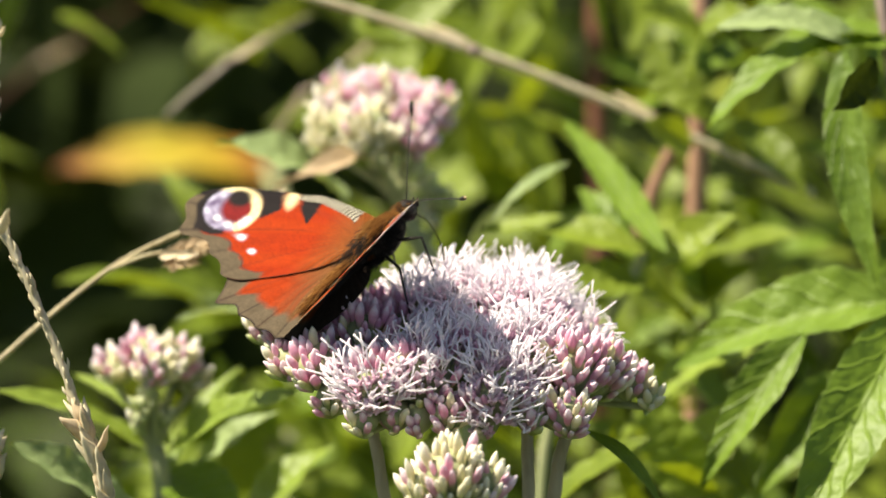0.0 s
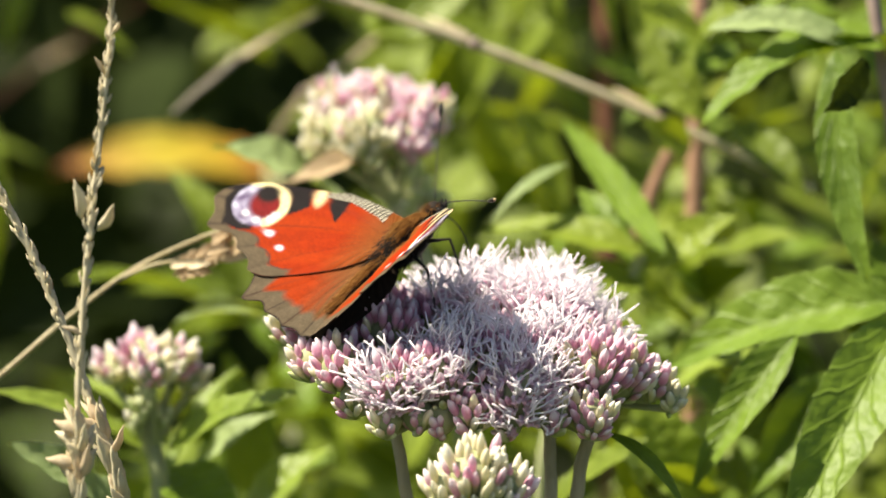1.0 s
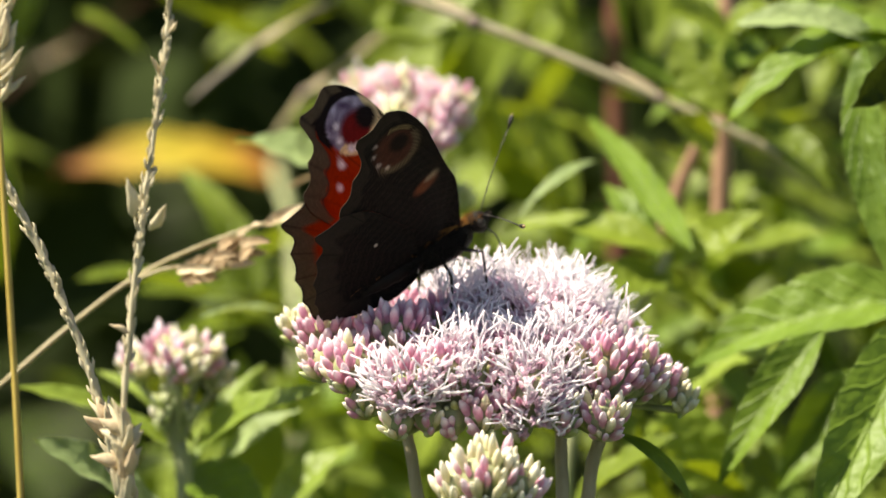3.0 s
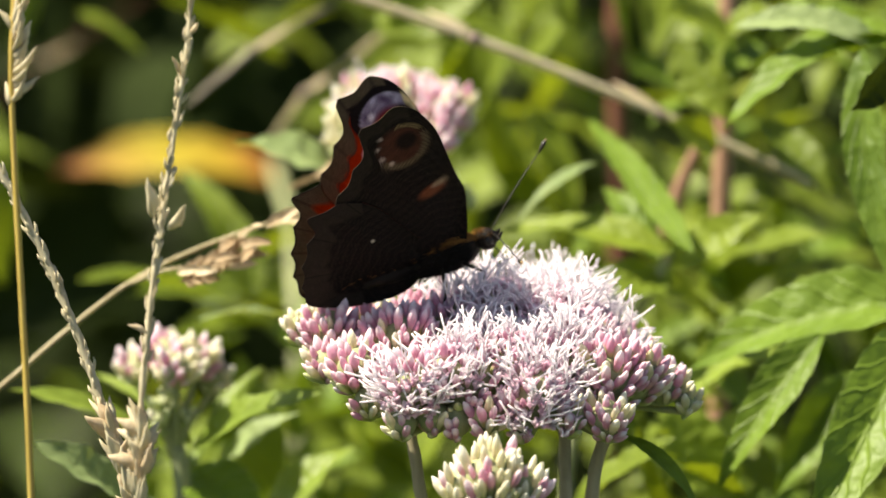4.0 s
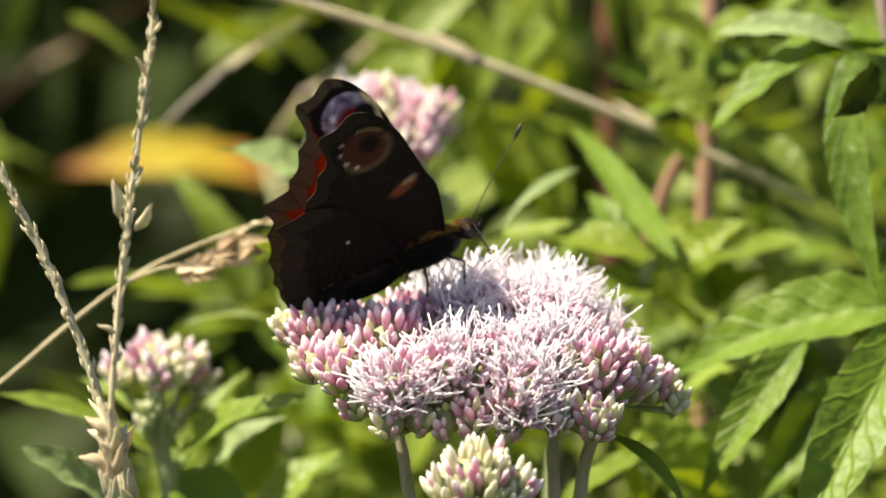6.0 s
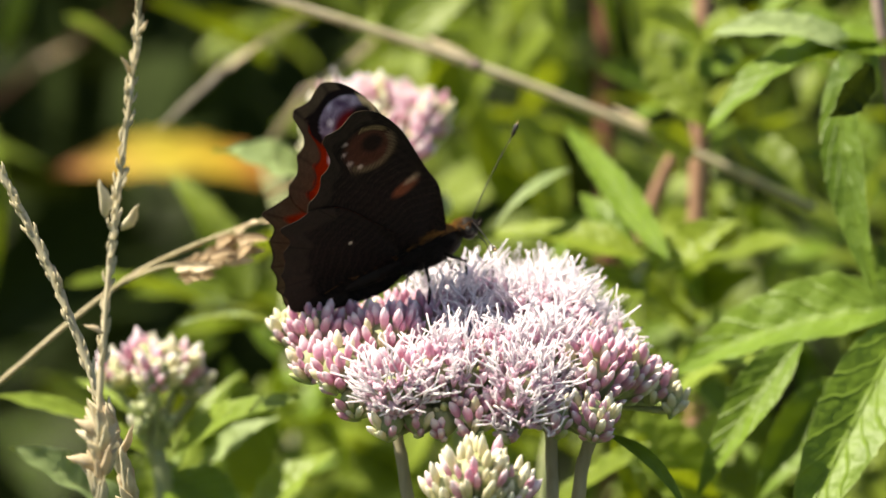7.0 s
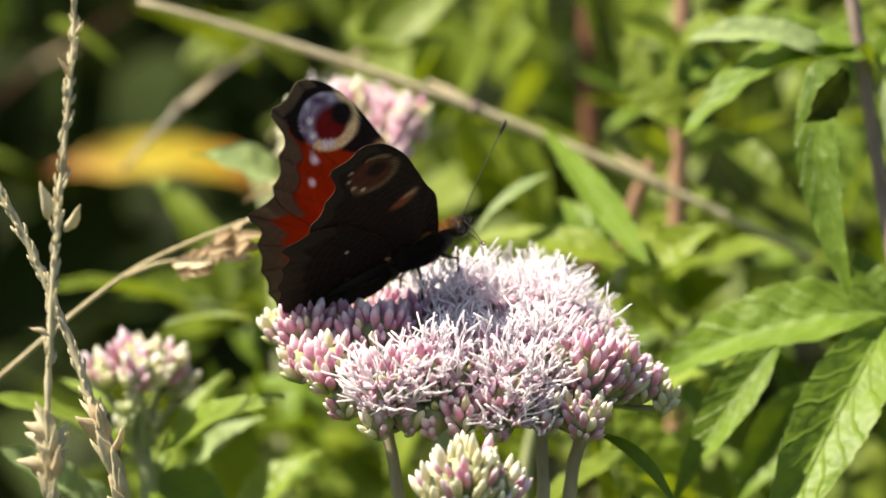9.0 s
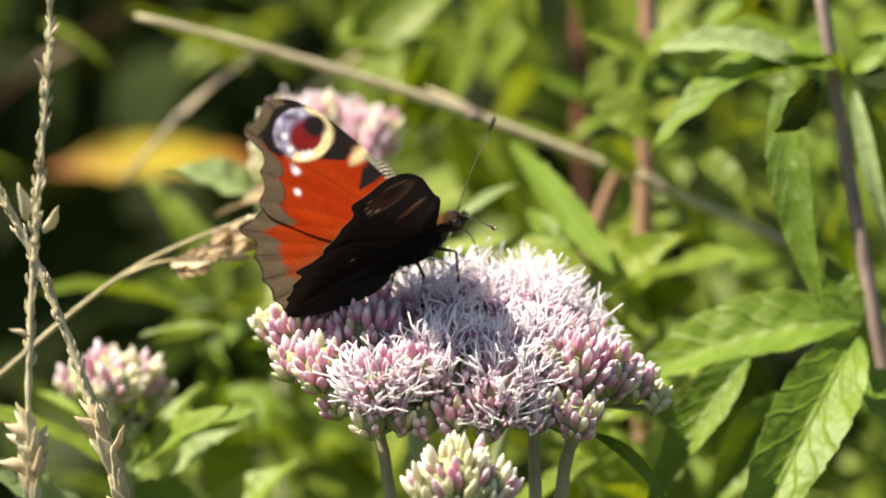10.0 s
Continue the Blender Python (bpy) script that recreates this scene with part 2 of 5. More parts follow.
def leaf_mesh(name, material, *blades):
    vs, fs, uv = [], [], []
    for a, b, c in blades:
        n = len(vs)
        vs += a
        uv += c
        fs += [tuple(i + n for i in f) for f in b]
    me = bpy.data.meshes.new(name)
    me.from_pydata(vs, [], fs)
    lay = me.uv_layers.new(name="UVMap")
    idx = np.empty(len(me.loops), int)
    me.loops.foreach_get("vertex_index", idx)
    lay.data.foreach_set("uv", np.array(uv)[idx].ravel())
    me.materials.append(material)
    me.polygons.foreach_set("use_smooth", [True] * len(me.polygons))
    me.update()
    return me


FACING = -AWAY


def add_leaf(parent, base, tip, width, lean=(0, 0.6, 1.0), material=LEAF, label="", seed=0, **kw):
    """base and tip: u, v, d on the grid. lean: right, up and towards the lens of the blade's upper face."""
    b, t = at(*base), at(*tip)
    nrm = RIGHT * lean[0] + UP * lean[1] + FACING * lean[2]
    me = leaf_mesh("leaf", material, leaf_arrays(b, t, width * GRID, nrm, seed=seed, **kw))
    return part("leaf", me, material, parent, label)


# ---------------------------------------------------------------- ground and the thicket behind
def ground():
    sh = Shape()
    xs = [-400, -60, -8, -2, -0.6, 0, 0.6, 2, 8, 60, 400]
    ys = [-400, -60, -8, -2, 0, 1, 2, 4, 8, 60, 400]
    vs = [(x, y, 0.02 * math.sin(3 * x + y) if abs(x) < 5 and abs(y) < 6 else 0) for y in ys for x in xs]
    n = len(xs)
    sh.put(vs, [(j * n + i, j * n + i + 1, (j + 1) * n + i + 1, (j + 1) * n + i) for j in range(len(ys) - 1) for i in range(n - 1)])
    ob = new("ground", sh.mesh("ground", EARTH))
    tagged(ob, "dark bare earth under the plants", "ground", kind="structure")


def thicket(name, label, count, span, low, high, near, far, size, material, seed, keep=None):
    """Far foliage that nobody could count, as one mass of toothed blades."""
    rnd = random.Random(seed)
    blades = []
    while len(blades) < count:
        u, v, d = rnd.uniform(-span, span) + 784, rnd.uniform(low, high), rnd.uniform(near, far)
        if keep and not keep(u, v, d, rnd):
            continue
        a = rnd.uniform(0, 2 * math.pi)
        long = rnd.uniform(*size)
        p = at(u, v, d)
        way = RIGHT * math.cos(a) + UP * (math.sin(a) * 0.7 - 0.15) + AWAY * rnd.uniform(-0.5, 0.3)
        way.normalize()
        nrm = Vector((rnd.uniform(-0.8, 0.8), rnd.uniform(-0.9, 0.4), 1.0))
        blades.append(leaf_arrays(p, p + way * long, long * rnd.uniform(0.24, 0.40), nrm, seed=rnd.random(), nx=10, ny=4, teeth=6, droop=rnd.uniform(0.0, 0.25), fold=0.3))
    ob = new(name, leaf_mesh(name, material, *blades))
    return tagged(ob, label, "foliage", kind="stuff")


ground()


# ---------------------------------------------------------------- flower heads
BUD_PROFILE = [(0.0, 0.34), (0.10, 0.58), (0.34, 0.80), (0.60, 1.0), (0.78, 0.86), (0.91, 0.50), (1.0, 0.10)]


def bud_mesh(name, material, poses, length=0.0043, width=0.00071, sides=7):
    vs, fs, uv = [], [], []
    for m in poses:
        n = len(vs)
        for h, w in BUD_PROFILE:
            for k in range(sides):
                a = 2 * math.pi * k / sides
                ridge = 1 + 0.10 * (k % 2)
                vs.append(tuple(m @ Vector((math.cos(a) * w * width * ridge, math.sin(a) * w * width * ridge, h * length))))
                uv.append((k / sides, h))
        for i in range(len(BUD_PROFILE) - 1):
            for k in range(sides):
                k2 = (k + 1) % sides
                fs.append((n + i * sides + k, n + i * sides + k2, n + (i + 1) * sides + k2, n + (i + 1) * sides + k))
        fs.append(tuple(n + (len(BUD_PROFILE) - 1) * sides + k for k in range(sides)))
    me = bpy.data.meshes.new(name)
    me.from_pydata(vs, [], fs)
    lay = me.uv_layers.new(name="UVMap")
    idx = np.empty(len(me.loops), int)
    me.loops.foreach_get("vertex_index", idx)
    lay.data.foreach_set("uv", np.array(uv)[idx].ravel())
    me.materials.append(material)
    me.polygons.foreach_set("use_smooth", [True] * len(me.polygons))
    return me


BUDS = {m: bud_mesh("bud", m, [Matrix()]) for m in (BUD_PINK, BUD_CREAM, BUD_GREEN)}


def turn_to(p, way, spin, size, stout=1.0):
    q = Vector(way).to_track_quat("Z", "Y").to_matrix().to_4x4()
    return Matrix.Translation(p) @ q @ Matrix.Rotation(spin, 4, "Z") @ Matrix.Diagonal((size * stout, size * stout, size, 1))


def flower_head(plant, lobes, foot, seed, gap=0.00172, singles=300, styles=(0.0028, 0.0066), size=1.0, tilt=0.85, cluster_label="", thick=0.000155, slim=0.92, closed=None):
    """lobes: u, v, d, radius on the grid, share of open florets, share of cream buds. One cluster of buds and open florets on its stalks."""
    rnd = random.Random(seed)
    balls = [(at(u, v, d), r * GRID, o, c) for u, v, d, r, o, c in lobes]
    core, heart = Shape(), sum((b[0] for b in balls), Vector()) / len(balls)
    foot = Vector(foot)
    for p, r, o, c in balls:
        core.spindle(Matrix.Translation(p - Vector((0, 0, r * 0.75))), r * 1.45, r * 0.72, [(0, 0.25), (0.2, 0.72), (0.5, 1.0), (0.8, 0.78), (1, 0.15)], 9)
        fork = foot + (Vector((p.x, p.y, foot.z)) - foot) * 0.25 + Vector((0, 0, (p.z - foot.z) * 0.3))
        core.tube(bend([foot, fork, p - Vector((0, 0, r * 0.7))], 5), [0.0008] * 6 + [0.0006] * 5, 6)
    cluster = part("corymb", core, STEM_GREEN, plant, cluster_label)
    spots, rays, lips = [], Shape(), Shape()
    for bi, (p, r, o, c) in enumerate(balls):
        count = int(4 * math.pi * r * r / (gap * gap * (1.0 if o > 0.3 else 1.16)))
        for i in range(count):
            z = 1 - 2 * (i + 0.5) / count
            a = i * 2.39996 + bi
            way = Vector((math.sqrt(1 - z * z) * math.cos(a), math.sqrt(1 - z * z) * math.sin(a), z))
            out = Vector((p.x - heart.x, p.y - heart.y, 0))
            if z < -0.42 - 0.22 * out.normalized().dot(way) or z < -0.6:
                continue
            way = (way + Vector((rnd.gauss(0, 0.08), rnd.gauss(0, 0.08), rnd.gauss(0, 0.08)))).normalized()
            tip = p + way * r * rnd.uniform(0.93, 1.10)
            if any((tip - q).length < rr * 0.90 for k, (q, rr, _, _) in enumerate(balls) if k != bi):
                continue
            aim = (way + Vector((0, 0, tilt))).normalized()
            face = -way.y
            shut = closed is not None and tip.x < closed.x and tip.z > closed.z
            if rnd.random() < o * (1.25 if way.z > 0.25 else 0.8) and not shut:
                root = tip - aim * 0.0012 * size
                for k in range(rnd.choice((0, 1, 1, 2)) if p.y > at(0, 441, -9).y else rnd.choice((1, 1, 2))):
                    rise = aim + Vector((rnd.gauss(0, 0.40), rnd.gauss(0, 0.40), rnd.gauss(0, 0.25)))
                    rise.normalize()
                    long = rnd.uniform(*styles) * size * (1.0 if p.y > at(0, 441, -9).y else 0.92)
                    fork = root + rise * long * rnd.uniform(0.25, 0.45)
                    side = rise.cross(Vector((rnd.gauss(0, 1), rnd.gauss(0, 1), rnd.gauss(0, 1)))).normalized() * long * rnd.uniform(0.12, 0.34)
                    for turn in (1, -1):
                        wave = Vector((rnd.gauss(0, 1), rnd.gauss(0, 1), rnd.gauss(0, 0.6))) * long * 0.13
                        reach = rnd.uniform(0.75, 1.05)
                        rays.tube([root, fork, fork + (rise * long * 0.3 + side * turn * 0.6) * reach, fork + (rise * long * 0.62 + side * turn) * reach + wave], [thick * 0.8, thick, thick * 1.1, thick * 0.95], 4)
                for k in range(5):
                    b = aim.orthogonal().normalized()
                    b = Matrix.Rotation(2 * math.pi * k / 5 + rnd.random(), 3, aim) @ b
                    lips.tube([root - aim * 0.0016, root - aim * 0.0002 + b * 0.0003, root + b * 0.00085 * size + aim * 0.0003], [0.00040, 0.00048, 0.00022], 4, 0.6)
            else:
                kind = BUD_CREAM if rnd.random() < c else BUD_PINK
                if c > 1.5:
                    kind = BUD_GREEN if rnd.random() < 0.75 else BUD_CREAM
                if way.z < -0.22 and rnd.random() < 0.5:
                    kind = BUD_GREEN
                k = rnd.uniform(0.78, 1.12) * size * (0.8 if way.z < -0.2 else 1.0)
                spots.append((face, turn_to(tip - aim * 0.0037 * size, aim, rnd.uniform(0, 6), k, rnd.uniform(0.86, 1.10) * slim), kind))
    spots.sort(key=lambda s: -s[0])
    for _, m, kind in spots[:singles]:
        ob = part("bud", BUDS[kind], None, cluster)
        ob.matrix_basis = m
    for kind in (BUD_PINK, BUD_CREAM, BUD_GREEN):
        rest = [m for _, m, k in spots[singles:] if k == kind]
        if rest:
            tagged(part("buds", bud_mesh("buds", kind, rest, sides=6), kind, cluster), kind="stuff")
    if rays.n:
        tagged(part("styles", rays, STYLE, cluster, "fine white thread-like styles"), kind="stuff")
        tagged(part("florets", lips, FLORET, cluster, "tiny open pink florets"), kind="stuff")
    return cluster


def stalk(plant, points, radius, material, name="stem", label="", taper=0.8, sides=10):
    pts = bend([at(*p) if not isinstance(p, Vector) else p for p in points], 8)
    n = len(pts) - 1
    sh = Shape()
    sh.tube(pts, [radius * (1 - (1 - taper) * i / n) * (1 + 0.04 * math.sin(i * 1.7)) for i in range(n + 1)], sides)
    return part(name, sh, material, plant, label)


def root_of(u, v, d, drop=0.0):
    p = at(u, v, d)
    return Vector((p.x + drop, p.y, 0.0))


# the flowering stem that carries the butterfly
main_plant = thing("flowering_plant", root_of(850, 640, 0), "tall hemp-agrimony with a broad pink flower head in full bloom", "plant", "flowering plants")
MAIN_LOBES = [
    (518, 580, 4, 42, 0, 0.95), (565, 588, -2, 60, 0, 0.3), (555, 640, -8, 42, 0, 0.2), (612, 650, -12, 58, 0, 0.12), (630, 602, 2, 76, 0.0, 0.08), (685, 612, -6, 76, 0, 0.08),
    (720, 592, 6, 82, 0, 0), (785, 598, 0, 88, 0.85, 0), (800, 672, -15, 82, 0.2, 0), (712, 683, -17, 70, 1, 0.1), (775, 655, -17, 58, 0.95, 0), (632, 706, -13, 40, 0, 0.5), (690, 745, -17, 40, 0, 0.6),
    (745, 735, -17, 42, 0.3, 0.3)] + [(840, 735, -18, 46, 0.1, 0.15), (985, 738, -17, 42, 0.15, 0.25),
    (865, 585, 4, 102, 1, 0), (870, 655, -12, 80, 0.5, 0), (925, 700, -17, 74, 1, 0), (955, 600, 2, 106, 1, 0), (785, 742, -17, 42, 0, 0.15), (960, 655, -10, 84, 0.85, 0),
    (1010, 611, 0, 86, 0.55, 0), (1045, 665, -11, 76, 0.02, 0.08), (1100, 662, -6, 66, 0, 0.25), (1050, 738, -16, 50, 0, 0.25), (905, 750, -17, 38, 0.5, 0.2)] + [
    (1155, 680, -3, 46, 0, 0.7), (1192, 706, -3, 30, 0, 0.9), (700, 600, 18, 78, 0, 0), (830, 590, 20, 100, 1, 0), (950, 585, 20, 104, 1, 0), (1050, 630, 16, 80, 0.2, 0.1)]
MAIN_LOBES = [(u, v, d * 1.2, r, o, c) for u, v, d, r, o, c in MAIN_LOBES]
flower_head(main_plant, MAIN_LOBES, at(870, 700, 8), 11, closed=at(762, 572), cluster_label="broad domed cluster of pink buds and white-threaded florets")
LOW_LOBES = [(845, 845, -34, 68, 0, 0.75), (800, 862, -33, 50, 0, 0.8), (895, 858, -33, 52, 0, 0.75)]
flower_head(main_plant, LOW_LOBES, at(850, 960, -27), 12, singles=140, gap=0.0018, tilt=1.2, size=1.15, slim=0.80, cluster_label="young domed cluster of closed cream and pink buds")
stalk(main_plant, [(870, 1500, 2), (868, 1200, 2), (870, 990, 2)], 0.0026, STEM_GREEN, "stem", "green downy main stem")
sh = Shape()
sh.tube([root_of(870, 1500, 2), at(870, 1500, 2)], [0.004, 0.0026], 10)
part("stem", sh, STEM_GREEN, main_plant)
for pts, r in (([(870, 1020, 2), (745, 930, -4), (712, 800, -6), (700, 740, -6)], 0.00115), ([(870, 1000, 2), (970, 930, -4), (978, 800, -3), (975, 720, -3)], 0.00120),
               ([(870, 1010, 2), (1005, 930, -2), (1035, 815, -3), (1060, 740, -4)], 0.00125)):
    stalk(main_plant, pts, r * 0.9, STEM_DOWNY, "branch", "downy brownish flower stalk")
add_leaf(main_plant, (1080, 768, -4), (1222, 915, -12), 24, (-0.35, 0.7, 0.8), LEAF, seed=4, droop=0.2, fold=0.2, bow=0.08)


def plant(name, u, v, d, label, group=""):
    return thing(name, root_of(u, v, d), label, "plant", group)


# flowering stems behind
back_plant = plant("flowering_plant", 670, 220, 70, "hemp-agrimony stem with a pale pink flower head among leaves", "flowering plants")
BACK_LOBES = [(580, 245, 70, 55, 0, 1.2), (600, 200, 76, 62, 0.06, 0.4), (660, 185, 72, 62, 0.08, 0.25), (650, 240, 62, 62, 0, 0.8), (715, 215, 70, 62, 0.06, 0.35),
              (755, 205, 76, 52, 0, 0.5), (720, 255, 64, 48, 0, 0.3), (640, 200, 92, 60, 0.08, 0.2), (720, 200, 92, 60, 0.08, 0.2)]
flower_head(back_plant, BACK_LOBES, at(700, 380, 72), 21, singles=200, size=1.15, gap=0.00185, styles=(0.002, 0.0036), slim=0.82)
BACK_LOW = [(730, 330, 72, 36, 0, 2), (770, 360, 74, 34, 0, 2), (715, 375, 72, 30, 0, 2), (760, 395, 74, 24, 0, 1)]
flower_head(back_plant, BACK_LOW, at(735, 480, 74), 22, singles=80, size=1.0, gap=0.0018)
stalk(back_plant, [(700, 380, 72), (790, 560, 74), (835, 900, 76), (840, 1400, 80)], 0.0016, STEM_GREEN, taper=1.2)
add_leaf(back_plant, (610, 365, 74), (376, 262, 66), 140, (-0.45, 0.85, 0.5), LEAF_PALE, "pale grey-green curling leaf", seed=5, droop=0.2, fold=0.2)
add_leaf(back_plant, (700, 275, 66), (470, 345, 62), 50, (-0.2, 0.8, 0.5), HUSK_BROWN, "withered brown leaf", seed=6, droop=0.1, fold=0.5, wave=0.2)

left_plant = plant("flowering_plant", 262, 650, 45, "young hemp-agrimony with a small pink flower head", "flowering plants")
LEFT_LOBES = [(203, 655, 45, 44, 0, 0.75), (250, 635, 44, 54, 0, 0.35), (305, 640, 46, 50, 0, 0.55), (270, 655, 38, 46, 0, 0.4), (335, 670, 48, 38, 0, 1.0), (255, 634, 58, 44, 0, 0.3)]
flower_head(left_plant, LEFT_LOBES, at(272, 800, 45), 31, singles=180, size=1.22, gap=0.0022, tilt=0.65, slim=0.82)
LEFT_LOW = [(250, 715, 42, 26, 0, 2), (240, 745, 42, 20, 0, 2), (285, 735, 44, 20, 0, 2)]
flower_head(left_plant, LEFT_LOW, at(268, 810, 45), 32, singles=60, size=0.85, gap=0.0017)
stalk(left_plant, [(272, 790, 45), (285, 900, 46), (290, 1400, 50)], 0.0013, STEM_GREEN, taper=1.1)
for k, (b, t, w, lean, m) in enumerate([
        ((268, 800, 46), (-25, 690, 40), 76, (-0.1, 0.8, 0.7), LEAF_LIGHT), ((255, 965, 30), (16, 784, 18), 135, (-0.35, 0.5, 0.8), LEAF_PALE),
        ((295, 800, 44), (525, 694, 26), 84, (-0.2, 0.6, 0.9), LEAF_LIGHT), ((290, 850, 52), (430, 660, 62), 60, (-0.5, 0.4, 0.7), LEAF_LIGHT),
        ((300, 790, 46), (120, 660, 60), 40, (0.2, 0.9, 0.3), LEAF_LIGHT), ((340, 830, 56), (490, 730, 50), 60, (-0.3, 0.5, 0.9), LEAF_PALE), ((300, 830, 50), (420, 960, 40), 130, (0.4, 0.4, 0.8), LEAF), ((430, 930, 60), (590, 790, 60), 100, (-0.1, 0.6, 0.9), LEAF_LIGHT)] + [((330, 760, 58), (425, 650, 62), 40, (-0.3, 0.5, 0.9), LEAF_LIGHT), ((470, 560, 70), (310, 568, 60), 40, (0, 0.8, 0.6), LEAF_PALE)]):
    add_leaf(left_plant, b, t, w, (lean[0] - 0.4, lean[1] + 0.4, lean[2] - 0.15), m, seed=40 + k)

# leafy stems beside and behind
right_plant = plant("leafy_plant", 1590, 500, 30, "leafy green stem with long toothed lance-shaped leaves", "leafy plants")
stalk(right_plant, [(1740, 1500, 40), (1700, 850, 40), (1662, 623, 40), (1620, 379, 42), (1590, 193, 46), (1552, -60, 48)], 0.0013, STEM_PURPLE, "stem", "grey-purple downy stem")
for k, (b, t, w, lean, m, kw) in enumerate([
        ((1615, 532, 34), (1192, 655, 46), 142, (0.38, 0.66, 0.8), LEAF, dict(fold=0.45, droop=0.20, quilt=0.09, nx=48, ny=12, wave=0.03)),
        ((1616, 552, 26), (1392, 985, 6), 138, (0.02, 0.42, 0.95), LEAF, dict(fold=0.45, droop=0.10, quilt=0.035, wave=0.04, nx=54, ny=12, teeth=11)),
        ((1494, 85, 34), (1562, 525, 24), 72, (-0.25, 0.2, 1.0), LEAF, dict(fold=0.25, droop=0.06, teeth=8, bow=-0.05)),
        ((1585, 80, 46), (1250, 228, 40), 110, (0.0, 0.95, 0.35), LEAF, dict(fold=0.3, droop=0.3, quilt=0.16)),
        ((1590, 60, 50), (1330, 120, 46), 90, (0.0, 0.9, 0.4), LEAF, dict(fold=0.3, droop=0.2))] + [
        ((1520, 75, 46), (1262, 50, 44), 76, (0.0, 0.75, 0.65), LEAF_PALE, dict(droop=0.25, quilt=0.1)),
        # Folded underside, its shade given by the near-black leaf colour.
        ((1548, 105, 18), (1472, 196, 14), 80, (0.6, -0.3, 0.6), LEAF_SHADED, dict(droop=0.1)),
        ((1425, 590, 27), (1242, 862, 24), 84, (-0.1, 0.6, 0.75), LEAF, dict(fold=0.5, quilt=0.08)),
        ((1610, 545, 40), (1560, 420, 44), 70, (0.0, 0.5, 0.8), LEAF, dict(fold=0.4)),
        ((1600, 556, 44), (1500, 500, 52), 60, (0.0, 0.6, 0.8), LEAF_PALE, dict(fold=0.3)),
        ((1480, 660, 56), (1340, 880, 52), 90, (0.2, 0.5, 0.8), LEAF, dict(fold=0.6)),
        ((1610, 620, 30), (1800, 800, 20), 120, (0.3, 0.5, 0.8), LEAF, dict(fold=0.3))] + [
        ((1600, 90, 46), (1690, 20, 44), 60, (0.2, 0.5, 0.8), LEAF, {}),
        # Green leaf on its shaded side, darkened by colour.
        ((1605, 100, 44), (1720, 130, 40), 70, (0.2, 0.3, 0.3), LEAF_SHADED, {}),
        ((1600, 110, 48), (1560, 60, 40), 50, (-0.2, 0.5, 0.9), LEAF_FAR, {}),
        ((1612, 120, 42), (1682, 420, 36), 34, (-0.3, 0.4, 0.8), LEAF_PALE, dict(fold=0.5)),
        ((1625, 150, 50), (1700, 380, 52), 70, (-0.3, 0.4, 0.8), LEAF_FAR, {})]):
    add_leaf(right_plant, b, t, w, lean, m, seed=60 + k, **kw)

